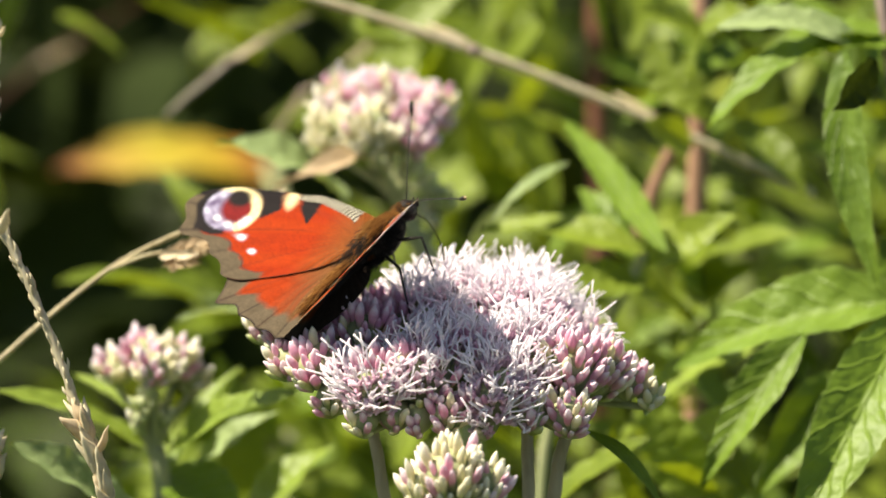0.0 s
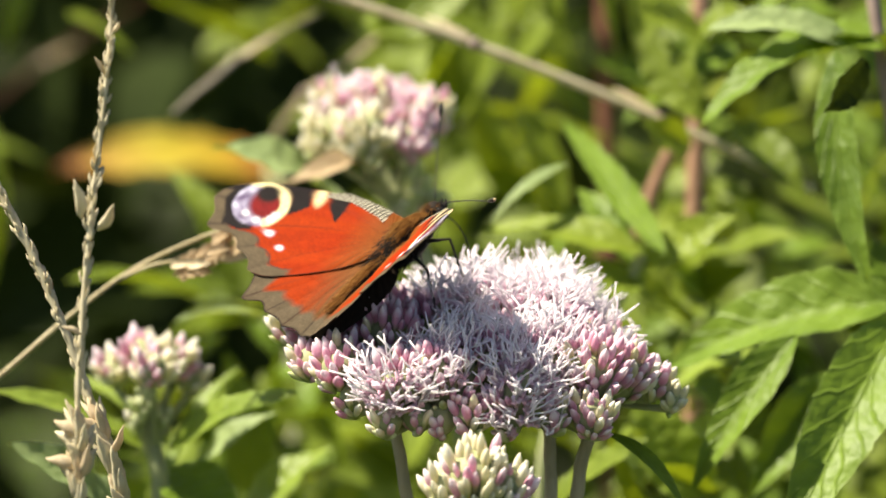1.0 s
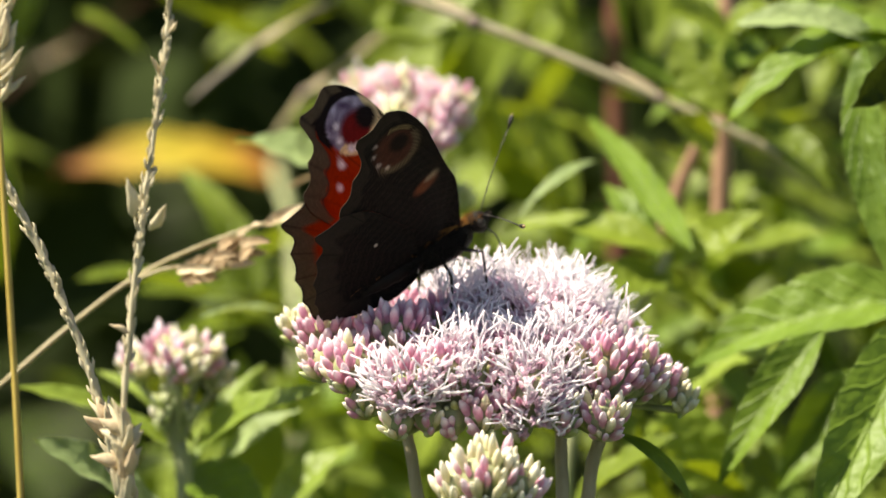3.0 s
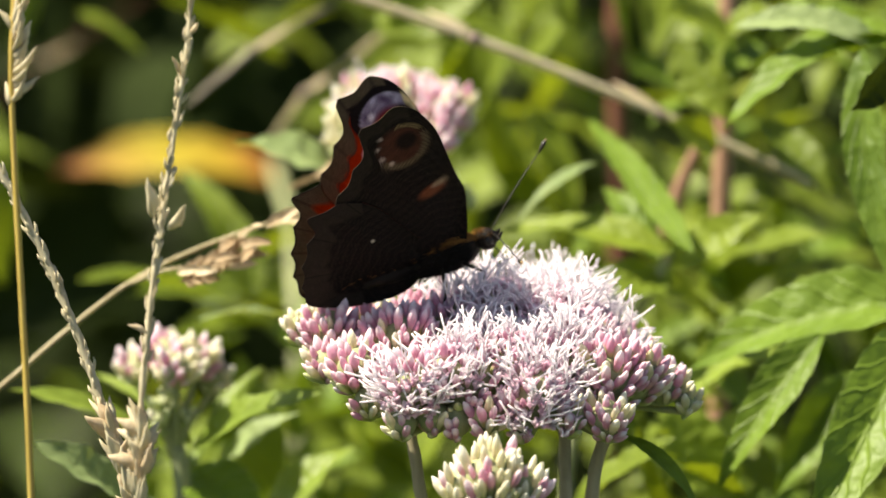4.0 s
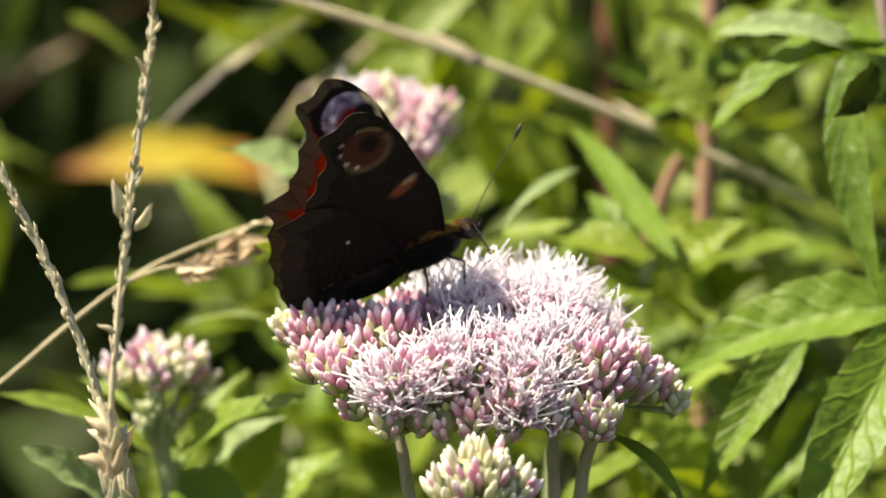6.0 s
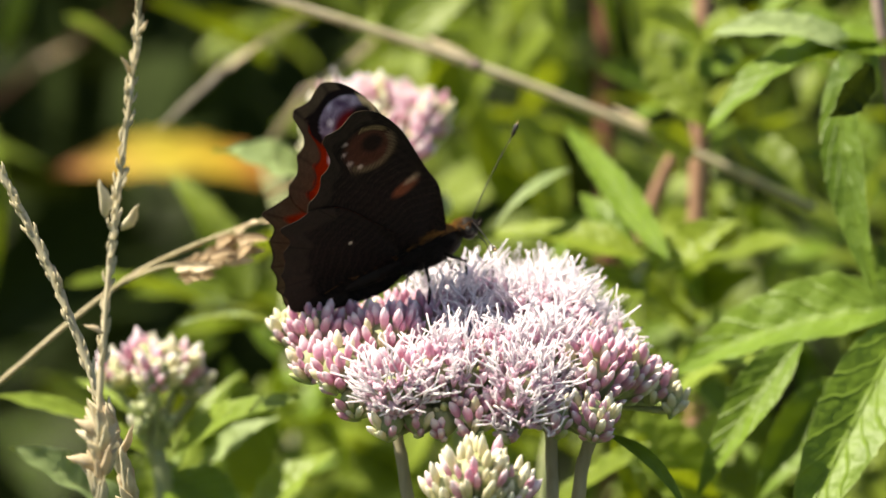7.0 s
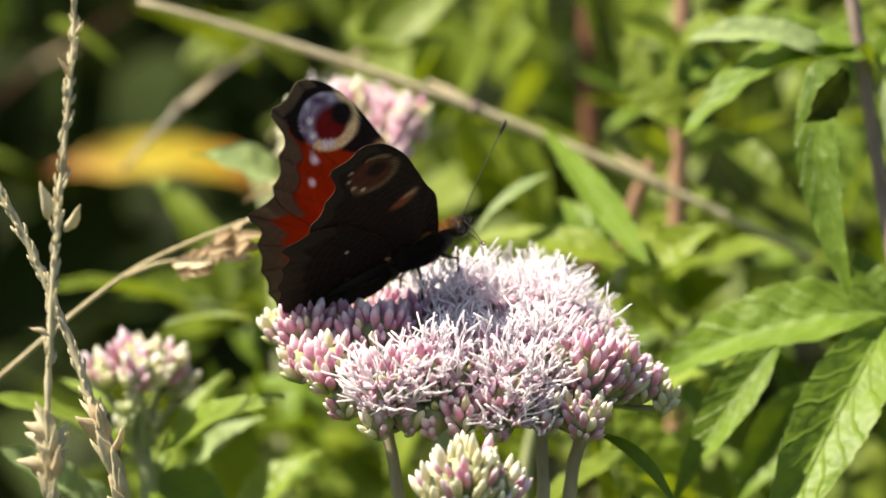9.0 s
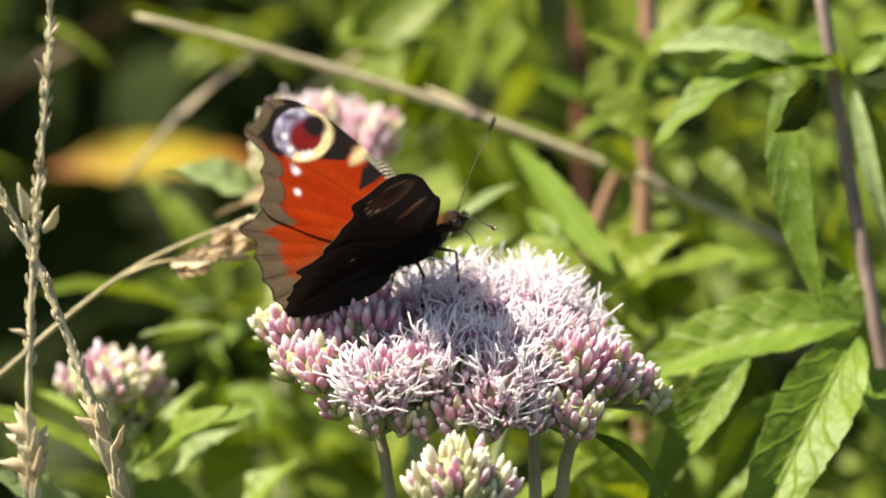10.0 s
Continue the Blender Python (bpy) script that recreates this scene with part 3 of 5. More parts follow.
middle_plant = plant("leafy_plant", 1235, 300, 85, "reddish-stemmed leafy plant with small toothed leaves", "leafy plants")
stalk(middle_plant, [(1228, 1400, 110), (1228, 620, 106), (1234, 300, 104), (1242, 60, 104), (1244, -60, 104)], 0.0017, STEM_RED, "stem", "pinkish-brown straight stem", taper=0.9)
stalk(middle_plant, [(1130, 420, 100), (1160, 330, 100), (1195, 255, 98)], 0.0014, STEM_RED, "branch")
for k, (b, t, w, lean, m, kw) in enumerate([
        ((1150, 70, 84), (1258, 218, 80), 96, (-0.5, 0.3, 0.9), LEAF_FAR, {}),
        ((1215, 100, 90), (1290, 60, 84), 90, (-0.2, 0.6, 0.8), LEAF_FAR, {}),
        ((1290, 470, 122), (1130, 395, 116), 110, (0.0, 0.7, 0.7), LEAF_FAR, {}),
        ((1180, 560, 92), (1330, 470, 86), 110, (0.0, 0.6, 0.8), LEAF_FAR, {}),
        ((1225, 260, 88), (1135, 215, 82), 70, (-0.2, 0.4, 0.9), LEAF_FAR, {}),
        ((1300, 215, 86), (1430, 350, 78), 78, (0.2, 0.6, 0.8), LEAF_FAR, {}),
        ((1330, 350, 120), (1090, 445, 114), 84, (0.0, 0.8, 0.6), LEAF_FAR, {}),
        ((1235, 210, 84), (1300, 130, 70), 40, (0.3, 0.6, 0.6), LEAF_PALE, {})] + [
        ((1240, 60, 86), (1130, 20, 80), 90, (0.1, 0.7, 0.7), LEAF_FAR, {}),
        ((1240, 50, 86), (1330, 20, 80), 70, (0.1, 0.6, 0.8), LEAF_FAR, {}),
        # Leaf in the stem's shade, painted with the near-black copy.
        ((1235, 120, 86), (1330, 170, 84), 50, (0.1, 0.8, 0.4), LEAF_SHADED, {}),
        ((1200, 110, 88), (1262, 208, 82), 84, (-0.4, 0.4, 0.9), LEAF_FAR, {}), ((1300, 70, 90), (1222, 135, 80), 70, (0.2, 0.5, 0.8), LEAF, {}),
        ((1190, 372, 122), (1330, 330, 114), 74, (0.0, 0.6, 0.8), LEAF_FAR, {}), ((1310, 400, 124), (1180, 372, 116), 60, (0.0, 0.7, 0.7), LEAF_FAR, {}),
        ((1205, 500, 94), (1272, 430, 80), 70, (-0.2, 0.5, 0.9), LEAF_FAR, {})] + [((1270, 560, 94), (1190, 470, 82), 84, (0.1, 0.6, 0.8), LEAF, {}),
        ((1180, 660, 94), (1280, 590, 82), 84, (0.1, 0.6, 0.8), LEAF_FAR, {}), ((1290, 740, 94), (1190, 640, 84), 90, (0.1, 0.6, 0.8), LEAF, {}), ((1190, 850, 94), (1280, 730, 84), 90, (-0.1, 0.6, 0.8), LEAF_FAR, {}),
        ((1230, 470, 90), (1430, 420, 70), 80, (0.1, 0.7, 0.7), LEAF_FAR, {}),
        ((1225, 580, 90), (1060, 480, 70), 110, (0.0, 0.7, 0.8), LEAF_FAR, {}),
        ((1225, 700, 90), (1050, 640, 70), 110, (0.0, 0.7, 0.8), LEAF_FAR, {}),
        ((1225, 860, 90), (1080, 750, 74), 110, (0.0, 0.6, 0.9), LEAF_FAR, {})] + [
        ((1230, 760, 90), (1330, 880, 74), 90, (0.0, 0.6, 0.9), LEAF_FAR, {}),
        ((1230, 720, 80), (1090, 790, 66), 90, (-0.5, 0.7, 0.5), LEAF_FAR, {}), ((1120, 900, 80), (1210, 770, 66), 80, (-0.5, 0.6, 0.7), LEAF_FAR, {}), ((1300, 640, 84), (1170, 720, 70), 80, (-0.5, 0.7, 0.5), LEAF_FAR, {}),
        ((1230, 640, 80), (1330, 560, 66), 80, (-0.5, 0.7, 0.5), LEAF_FAR, {}),
        ((1345, 600, 62), (1150, 705, 58), 120, (-0.5, 0.7, 0.55), LEAF_LIGHT, {}), ((1250, 880, 60), (1125, 690, 58), 120, (-0.5, 0.6, 0.6), LEAF_LIGHT, {}),
        ((1180, 830, 64), (1310, 720, 60), 90, (-0.5, 0.6, 0.6), LEAF_LIGHT, {})]):
    add_leaf(middle_plant, b, t, w, lean, m, seed=80 + k, **kw)

inner_plant = plant("leafy_plant", 1120, 420, 60, "pale green shoot with upturned pointed leaves", "leafy plants")
stalk(inner_plant, [(950, 1400, 66), (965, 800, 66), (1060, 600, 64), (1140, 450, 62)], 0.0011, STEM_GREEN)
for k, (b, t, w, lean, m, kw) in enumerate([
        ((1180, 450, 50), (996, 212, 86), 56, (-0.1, 0.35, 1.0), LEAF, dict(droop=0.08, fold=0.6, quilt=0.2, jag=0.2)),
        ((1120, 460, 66), (1020, 330, 76), 60, (0.1, 0.6, 0.8), LEAF, dict(droop=0.2)),
        ((1140, 450, 60), (850, 410, 70), 80, (0.0, 0.8, 0.6), LEAF_FAR, dict(droop=0.2)),
        ((1010, 288, 66), (870, 395, 62), 28, (-0.3, 0.7, 0.5), LEAF_PALE, dict(droop=0.2)),
        ((1145, 500, 62), (960, 520, 56), 90, (0.0, 0.7, 0.7), LEAF_FAR, {}),
        ((965, 920, 52), (1150, 775, 40), 90, (-0.5, 0.75, 0.45), LEAF_FAR, {}), ((1180, 930, 56), (1085, 755, 46), 80, (-0.6, 0.6, 0.6), LEAF_FAR, {})] + [((1270, 880, 60), (1130, 820, 48), 70, (-0.5, 0.75, 0.45), LEAF_FAR, {}),
        ((1145, 470, 62), (1310, 380, 56), 80, (0.1, 0.6, 0.8), LEAF_FAR, {})]):
    add_leaf(inner_plant, b, t, w, lean, m, seed=100 + k, **kw)

deep_plant = plant("leafy_plant", 1065, 200, 175, "dark red-brown stem deep in the shade", "leafy plants")
stalk(deep_plant, [(1070, 1200, 175), (1066, 420, 175), (1062, 150, 175), (1060, -80, 175)], 0.0019, STEM_DARK, "stem", "dark red-brown stem")
yellow_plant = plant("leafy_plant", 280, 280, 175, "plant with one yellowing autumn-tinted leaf", "leafy plants")
add_leaf(yellow_plant, (490, 306, 300), (102, 302, 290), 172, (-0.2, 0.8, 0.6), LEAF_YELLOW, "yellow leaf with orange-brown ends", seed=120, droop=0.16, fold=0.15)
stalk(yellow_plant, [(485, 290, 300), (520, 500, 200), (530, 1300, 185)], 0.0012, STEM_GREEN)
for k, (b, t, w, lean, m, kw) in enumerate([
        ((520, 560, 178), (230, 520, 140), 130, (0.0, 0.8, 0.6), LEAF_FAR, {}),
        ((525, 600, 178), (300, 600, 130), 100, (0.0, 0.8, 0.6), LEAF_FAR, {}), ((530, 640, 178), (340, 540, 120), 60, (0.0, 0.8, 0.5), LEAF_PALE, {})]):
    add_leaf(yellow_plant, b, t, w, lean, m, seed=130 + k, **kw)

# ---------------------------------------------------------------- butterfly
MM = 0.001


def wing_outline(points, base, steps=10):
    p = np.array([tuple(q) for q in bend([(x, y, 0) for x, y in points], steps)])[:, :2]
    ang = np.unwrap(np.arctan2(p[:, 0] - base[0], p[:, 1] - base[1]))
    rad = np.hypot(p[:, 0] - base[0], p[:, 1] - base[1])
    order = np.argsort(ang)
    return ang[order], rad[order]


FORE = [(2.0, -3.2), (4.2, -2.2), (4.6, 0.6), (4.6, 5), (4.1, 10.9), (2.9, 15), (1.8, 20), (0.6, 25), (-1.6, 29.3), (-3.6, 31.2), (-5.6, 31.9), (-8.6, 30.9), (-11.4, 29.0), (-11.0, 27),
        (-11.2, 25), (-13.0, 22), (-15.0, 19.0), (-16.3, 16.6), (-13, 10.5), (-8, 4.5), (-3.4, 0.8), (-3.4, -2.2), (-2.0, -3.2)]
HIND = [(-3, 5), (-6.5, 9.5), (-12, 16), (-16.9, 17.0), (-20.6, 15.9), (-20.2, 13.4), (-20.9, 11.6), (-21.5, 9.2), (-21.8, 6), (-21.7, 3), (-21.2, 0.4), (-19.4, -1.8), (-13, -4.2), (-7, -4.8), (-3.6, -3.4)]


def blend(base, over, k):
    return base * (1 - k[..., None]) + np.array(over) * k[..., None]


def soft(x, edge=0.18):
    """1 inside (x below 0), 0 outside, with a short soft step."""
    return np.clip(0.5 - x / (2 * edge), 0, 1)


def inside(a, b, poly):
    hit = np.zeros(a.shape, bool)
    n = len(poly)
    for i in range(n):
        (x0, y0), (x1, y1) = poly[i], poly[(i + 1) % n]
        cross = (y0 > b) != (y1 > b)
        hit ^= cross & (a < (x1 - x0) * (b - y0) / (y1 - y0 + 1e-9) + x0)
    return hit.astype(float)


def grainy(shape, seed, amount):
    r = np.random.RandomState(seed)
    return 1 + amount * (r.rand(*shape) - 0.5)


def paint_fore(a, b, edge, turn, rad):
    """Upper face: brick red, black and cream along the front edge, a violet eye near the tip."""
    c = np.zeros(a.shape + (3,)) + np.array((0.31, 0.024, 0.0005))
    c = blend(c, (0.38, 0.042, 0.002), np.clip(np.sin(a * 0.9 + b * 0.35) * 0.5, 0, 0.4))
    streak = 0.5 + 0.5 * np.sin(turn * 61 + 2 * np.sin(rad * 0.7))
    c = blend(c, (0.21, 0.075, 0.012), np.clip((8.5 - b) / 7, 0, 1) * (0.75 + 0.25 * streak))
    c = blend(c, (0.10, 0.05, 0.018), np.clip((8.0 - b) / 6, 0, 1) * streak * 0.55)
    c = blend(c, (0.10, 0.014, 0.004), soft(np.abs(np.sin(turn * 8.5)) - 0.05, 0.06) * np.clip((rad - 5) / 8, 0, 0.65))
    outer = (a < -3.0) & (b > 12)
    band = soft(edge - 3.3 - 0.2 * np.sin(turn * 60), 0.3) * outer
    c = blend(c, (0.105, 0.079, 0.048), band)
    c = blend(c, (0.05, 0.035, 0.025), soft(np.abs(edge - 3.4) - 0.16, 0.12) * outer * 0.8)
    c = blend(c, (0.03, 0.02, 0.015), soft(np.abs(np.sin(turn * 17.0)) - 0.10, 0.08) * band * 0.85)
    black = (0.012, 0.009, 0.009)
    c = blend(c, black, inside(a, b, [(-4.6, 19.6), (-3.4, 18.2), (-1.2, 16.4), (0.6, 17.0), (3.4, 17.6), (2.4, 22), (1.6, 27), (-2, 33), (-5.5, 31.6), (-9.2, 28), (-9.6, 24), (-7, 22)]))
    c = blend(c, black, inside(a, b, [(4.4, 15.0), (4.6, 11.0), (1.0, 10.6), (-2.0, 10.9), (0.2, 13.6)]))
    tip = soft(edge - 1.9 - 0.15 * np.sin(turn * 47), 0.35) * (a < -3.2) * (b > 19)
    c = blend(c, (0.105, 0.079, 0.048), tip)
    c = blend(c, (0.03, 0.02, 0.015), soft(np.abs(np.sin(turn * 17.0)) - 0.10, 0.08) * tip * 0.7)
    cream = (0.80, 0.66, 0.36)
    c = blend(c, cream, soft(np.hypot((a - 1.4) / 2.0, (b - 15.9 - 0.25 * (a - 1.4)) / 1.0) - 1, 0.35))
    dx, dy = a + 3.9, b - 24.1
    d = np.hypot(dx, dy * 0.93)
    cloud = 0.5 + 0.28 * np.sin(a * 1.9 + 1.4 * np.sin(b * 0.9)) + 0.22 * np.sin(b * 2.3 - a * 1.2 + 1.5 * np.sin(a * 1.7))
    violet = blend(np.zeros(c.shape) + np.array((0.11, 0.075, 0.15)), (0.55, 0.53, 0.68), np.clip(cloud * np.clip((d - 1.2) / 2.4, 0.25, 1), 0, 1))
    eye = soft(d - 4.35, 0.2)
    c = c * (1 - eye[..., None]) + violet * eye[..., None]
    c = blend(c, black, soft(np.abs(d - 4.75) - 0.52, 0.15) * (dy > -1.5))
    c = blend(c, (0.17, 0.010, 0.010), soft(np.hypot((a + 3.2) / 3.2, (b - 22.7) / 3.2) - 1, 0.18))
    ring = soft(np.abs(d - 3.9) - 0.75, 0.15) * ((dx * 0.55 - dy * 0.85) > 0.4)
    c = blend(c, cream, ring)
    c = blend(c, cream, soft(np.abs(d - 3.9) - 0.55, 0.15) * (dx > 2.7))
    c = blend(c, black, soft(np.hypot((a + 1.5) / 1.7, (b - 24.0) / 2.0) - 1, 0.2))
    for x, y, r in ((-8.1, 19.3, 0.60), (-9.9, 16.1, 0.48), (-6.3, 25.2, 0.5), (-6.8, 22.8, 0.5), (-5.7, 20.7, 0.55), (-4.8, 20.4, 0.5)):
        c = blend(c, (0.86, 0.84, 0.92), soft(np.hypot(a - x, (b - y) * 0.8) - r, 0.25))
    costa = np.interp(b, (1.2, 5, 10.9, 15, 20), (2.6, 3.8, 3.9, 2.9, 1.8))
    front = (a > costa - 1.45) & (b > 3.5) & (b < 15.2)
    c = blend(c, black, front.astype(float))
    c = blend(c, (0.74, 0.69, 0.52), front * (np.sin(b * 8.6 + a * 3) > 0.5) * 0.9)
    c = blend(c, (0.05, 0.02, 0.01), soft(edge - 0.25, 0.1) * (a < -3) * (b < 17))
    return c


def paint_hind(a, b, edge, turn, rad):
    c = np.zeros(a.shape + (3,)) + np.array((0.30, 0.029, 0.001))
    streak = 0.5 + 0.5 * np.sin(turn * 57 + 2 * np.sin(rad * 0.6))
    c = blend(c, (0.125, 0.062, 0.020), np.clip((7.6 - b) / 5.0, 0, 1) * (0.7 + 0.3 * streak))
    c = blend(c, (0.30, 0.06, 0.010), soft(np.abs(b - 0.6 - 0.05 * a) - 0.8, 0.5) * (a > -19) * 0.8)
    c = blend(c, (0.18, 0.07, 0.02), np.clip((a + 12) / 6, 0, 1) * 0.8)
    band = soft(edge - 4.0 - 0.3 * np.sin(turn * 40), 0.7) * (a < -12)
    c = blend(c, (0.105, 0.079, 0.048), band)
    c = blend(c, (0.03, 0.02, 0.014), np.clip((0.2 - b) / 0.8, 0, 1))
    c = blend(c, (0.04, 0.028, 0.02), soft(np.abs(np.sin(turn * 15)) - 0.09, 0.08) * band * 0.85)
    c = blend(c, (0.06, 0.02, 0.01), soft(np.abs(np.sin(turn * 7.5)) - 0.03, 0.05) * 0.5)
    return blend(c, (0.03, 0.02, 0.015), soft(edge - 0.22, 0.1) * (a < -15))


def paint_under(a, b, edge, turn, rad, fore):
    c = np.zeros(a.shape + (3,)) + np.array((0.0085, 0.0062, 0.0056))
    wavy = np.sin(rad * 4.2 + 1.5 * np.sin(turn * 9)) > 0.55
    c = blend(c, (0.022, 0.015, 0.012), wavy * 0.5)
    ripple = np.sin(rad * 9 + 3 * np.sin(turn * 23)) * np.sin(turn * 37 + rad) > 0.35
    c = blend(c, (0.026, 0.018, 0.014), ripple * 0.55)
    band = soft(edge - (2.6 if fore else 4.2), 0.5) * (a < (-3 if fore else -12))
    c = blend(c, (0.030, 0.022, 0.017), band * 0.8)
    c = blend(c, (0.01, 0.008, 0.007), (np.abs(np.sin(turn * 16)) < 0.05) * band)
    if fore:
        d = np.hypot(a + 4.9, b - 23.9)
        c = blend(c, (0.085, 0.028, 0.016), soft(d - 3.6, 0.6) * 0.75)
        c = blend(c, (0.010, 0.007, 0.006), soft(np.hypot(a + 4.0, b - 24.6) - 1.7, 0.4) * 0.9)
        fleck = 0.6 + 0.4 * np.sin(a * 9 + b * 5) * np.sin(b * 11)
        c = blend(c, (0.15, 0.11, 0.065), soft(np.abs(d - 3.9) - 0.55, 0.3) * ((a + 4.9) * 0.6 - (b - 23.9) > 0.6) * fleck)
        c = blend(c, (0.24, 0.18, 0.08), soft(np.abs(d - 3.9) - 0.35, 0.2) * ((b - 23.9) > 2.2) * (a > -5.4) * fleck)
        for x, y, k in ((-8.0, 22.4, 0.45), (-8.5, 24.6, 0.32), (-7.9, 26.4, 0.32), (-6.6, 21.0, 0.4)):
            c = blend(c, (0.40, 0.32, 0.28), soft(np.hypot(a - x, b - y) - k, 0.2))
        c = blend(c, (0.20, 0.065, 0.028), soft(np.hypot((a + 0.9) / 2.1, (b - 13.3 - 0.3 * (a + 0.9)) / 1.1) - 1, 0.3) * 0.85)
        c = blend(c, (0.34, 0.27, 0.17), soft(np.hypot((a - 0.3) / 1.3, (b - 14.2 - 0.3 * a) / 0.5) - 1, 0.3) * 0.8)
    else:
        c = blend(c, (0.5, 0.46, 0.36), soft(np.hypot(a + 10.5, b - 7.5) - 0.3, 0.1))
    return c


def wing_mesh(name, outline, base, mirror, fore, nt=330, nr=165):
    ang, rad = wing_outline(outline, base)
    turn = np.linspace(ang[0] + 0.001, ang[-1] - 0.001, nt)
    reach = np.interp(turn, ang, rad)
    x0 = base[0] + reach * np.sin(turn)
    reach = reach * (1 - 0.034 * np.abs(np.sin(turn * (17 if fore else 15))) * np.clip((-(x0) - 4) / 4, 0, 1) * np.clip((base[1] + reach * np.cos(turn) - (14 if fore else -1)) / 3, 0, 1))
    k = np.linspace(0.02, 1, nr)
    r = reach[:, None] * k[None, :]
    a = base[0] + r * np.sin(turn)[:, None]
    b = base[1] + r * np.cos(turn)[:, None]
    edge = reach[:, None] - r
    tt = np.repeat(turn[:, None], nr, 1)
    arch = 0.55 * np.sin(k * math.pi)[None, :] * (0.6 + 0.4 * np.sin(turn * 2.0))[:, None] + 0.10 * np.abs(np.sin(tt * 17)) * k[None, :]
    lift = 0.0 if fore else -0.30
    top = (paint_fore if fore else paint_hind)(a, b, edge, tt, r) * grainy(a.shape, 3, 0.35)[..., None]
    low = paint_under(a, b, edge, tt, r, fore) * grainy(a.shape, 4, 0.4)[..., None]
    sy = -1 if mirror else 1
    a, b = a + 1.5 * np.clip(b / 12, 0, 1), b * 0.907
    up = np.stack([a, b * sy, arch + lift + 0.04], -1).reshape(-1, 3) * MM
    dn = np.stack([a, b * sy, arch + lift - 0.04], -1).reshape(-1, 3) * MM
    n = nt * nr
    idx = np.arange(n).reshape(nt, nr)
    q = np.stack([idx[:-1, :-1], idx[:-1, 1:], idx[1:, 1:], idx[1:, :-1]], -1).reshape(-1, 4)
    rim = np.stack([idx[:-1, -1], idx[:-1, -1] + n, idx[1:, -1] + n, idx[1:, -1]], -1)
    faces = np.concatenate([q, q[:, ::-1] + n, rim])
    if mirror:
        faces = faces[:, ::-1]
    me = bpy.data.meshes.new(name)
    me.from_pydata(np.concatenate([up, dn]).tolist(), [], faces.tolist())
    lay = me.color_attributes.new("scales", "FLOAT_COLOR", "POINT")
    col = np.ones((2 * n, 4))
    col[:n, :3], col[n:, :3] = top.reshape(-1, 3), low.reshape(-1, 3)
    lay.data.foreach_set("color", np.clip(col, 0, 1).ravel())
    me.materials.append(WING)
    me.polygons.foreach_set("use_smooth", [True] * len(me.polygons))
    return me


butterfly = new("butterfly")
butterfly.empty_display_size = 0.01
tagged(butterfly, "peacock butterfly with red eyed wings and black undersides on the flower", "butterfly")


def body_part(name, shape, material, label="", parent=None):
    ob = new(name, shape.mesh(name, material) if isinstance(shape, Shape) else shape)
    ob.parent = parent or butterfly
    return tagged(ob, label) if label else ob


WINGS = []
for side, mirror in (("left", False), ("right", True)):
    for kind, outline, base, fore in (("forewing", FORE, (0.6, 1.0), True), ("hindwing", HIND, (-4.0, 1.2), False)):
        ob = body_part(kind, wing_mesh(kind, outline, base, mirror, fore), WING,
                       "red wing with violet eyespot and grey-brown margin" if fore else "red-brown wing with scalloped grey-brown margin")
        WINGS.append((ob, mirror))


def blob(length, width, height, m, rings=12, sides=14, power=0.6):
    sh = Shape()
    prof = [(i / rings, max(0.03, math.sin(math.pi * i / rings)) ** power) for i in range(rings + 1)]
    q = m @ Matrix.Rotation(math.pi / 2, 4, "Y") @ Matrix.Diagonal((height / width, 1, 1, 1))
    sh.spindle(q, length, width, prof, sides)
    return sh


def fur(sh, count, box, long, rnd, up=0.5, back=0.6, spread=1.9):
    for _ in range(count):
        x = rnd.uniform(box[0], box[1])
        a = rnd.uniform(-spread, spread)
        r = box[2] * math.sqrt(max(0.05, 1 - ((x - (box[0] + box[1]) / 2) / (box[1] - box[0]) * 1.8) ** 2))
        p = Vector((x, math.sin(a) * r, math.cos(a) * r + box[3]))
        w = Vector((-back, math.sin(a), math.cos(a) * up + 0.15)) + Vector((rnd.gauss(0, 0.25), rnd.gauss(0, 0.25), rnd.gauss(0, 0.25)))
        w.normalize()
        l = long * rnd.uniform(0.5, 1.2)
        sh.tube([p * MM, (p + w * l * 0.5) * MM, (p + w * l + Vector((-0.25 * l, 0, -0.1 * l))) * MM], [0.00006, 0.00005, 0.00002], 3, cap=False)


rnd = random.Random(77)
thorax = body_part("thorax", blob(10.4 * MM, 1.7 * MM, 2.8 * MM, Matrix.Translation((-3.5 * MM, 0, -0.4 * MM)), power=0.36), HAIR_BLACK, "dark furry thorax")
abdomen = Shape()
abdomen.spindle(Matrix.Translation((-2.5 * MM, 0, -0.2 * MM)) @ Matrix.Rotation(-math.pi / 2, 4, "Y"), 13.5 * MM, 1.4 * MM,
                [(i / 26, (0.55 + 0.45 * math.sin(math.pi * min(1, i / 26 * 0.8 + 0.25))) * (1 - 0.55 * (i / 26) ** 3) * (1 + 0.04 * (-1) ** (i // 2))) for i in range(27)], 14)
abdomen_ob = body_part("abdomen", abdomen, HAIR_BLACK, "dark banded abdomen")
coat = Shape()
fur(coat, 800, (-15.0, -2.0, 1.2, 0.0), 1.5, rnd, up=0.5, back=1.6, spread=0.7)
body_part("fur", coat, HAIR_BROWN, "tawny brown hair", abdomen_ob)
coat = Shape()
fur(coat, 700, (0.4, 6.8, 2.1, 0.0), 2.2, rnd, up=0.5, back=1.5, spread=0.62)
body_part("fur", coat, HAIR_BROWN, "tawny brown hair", thorax)
coat = Shape()
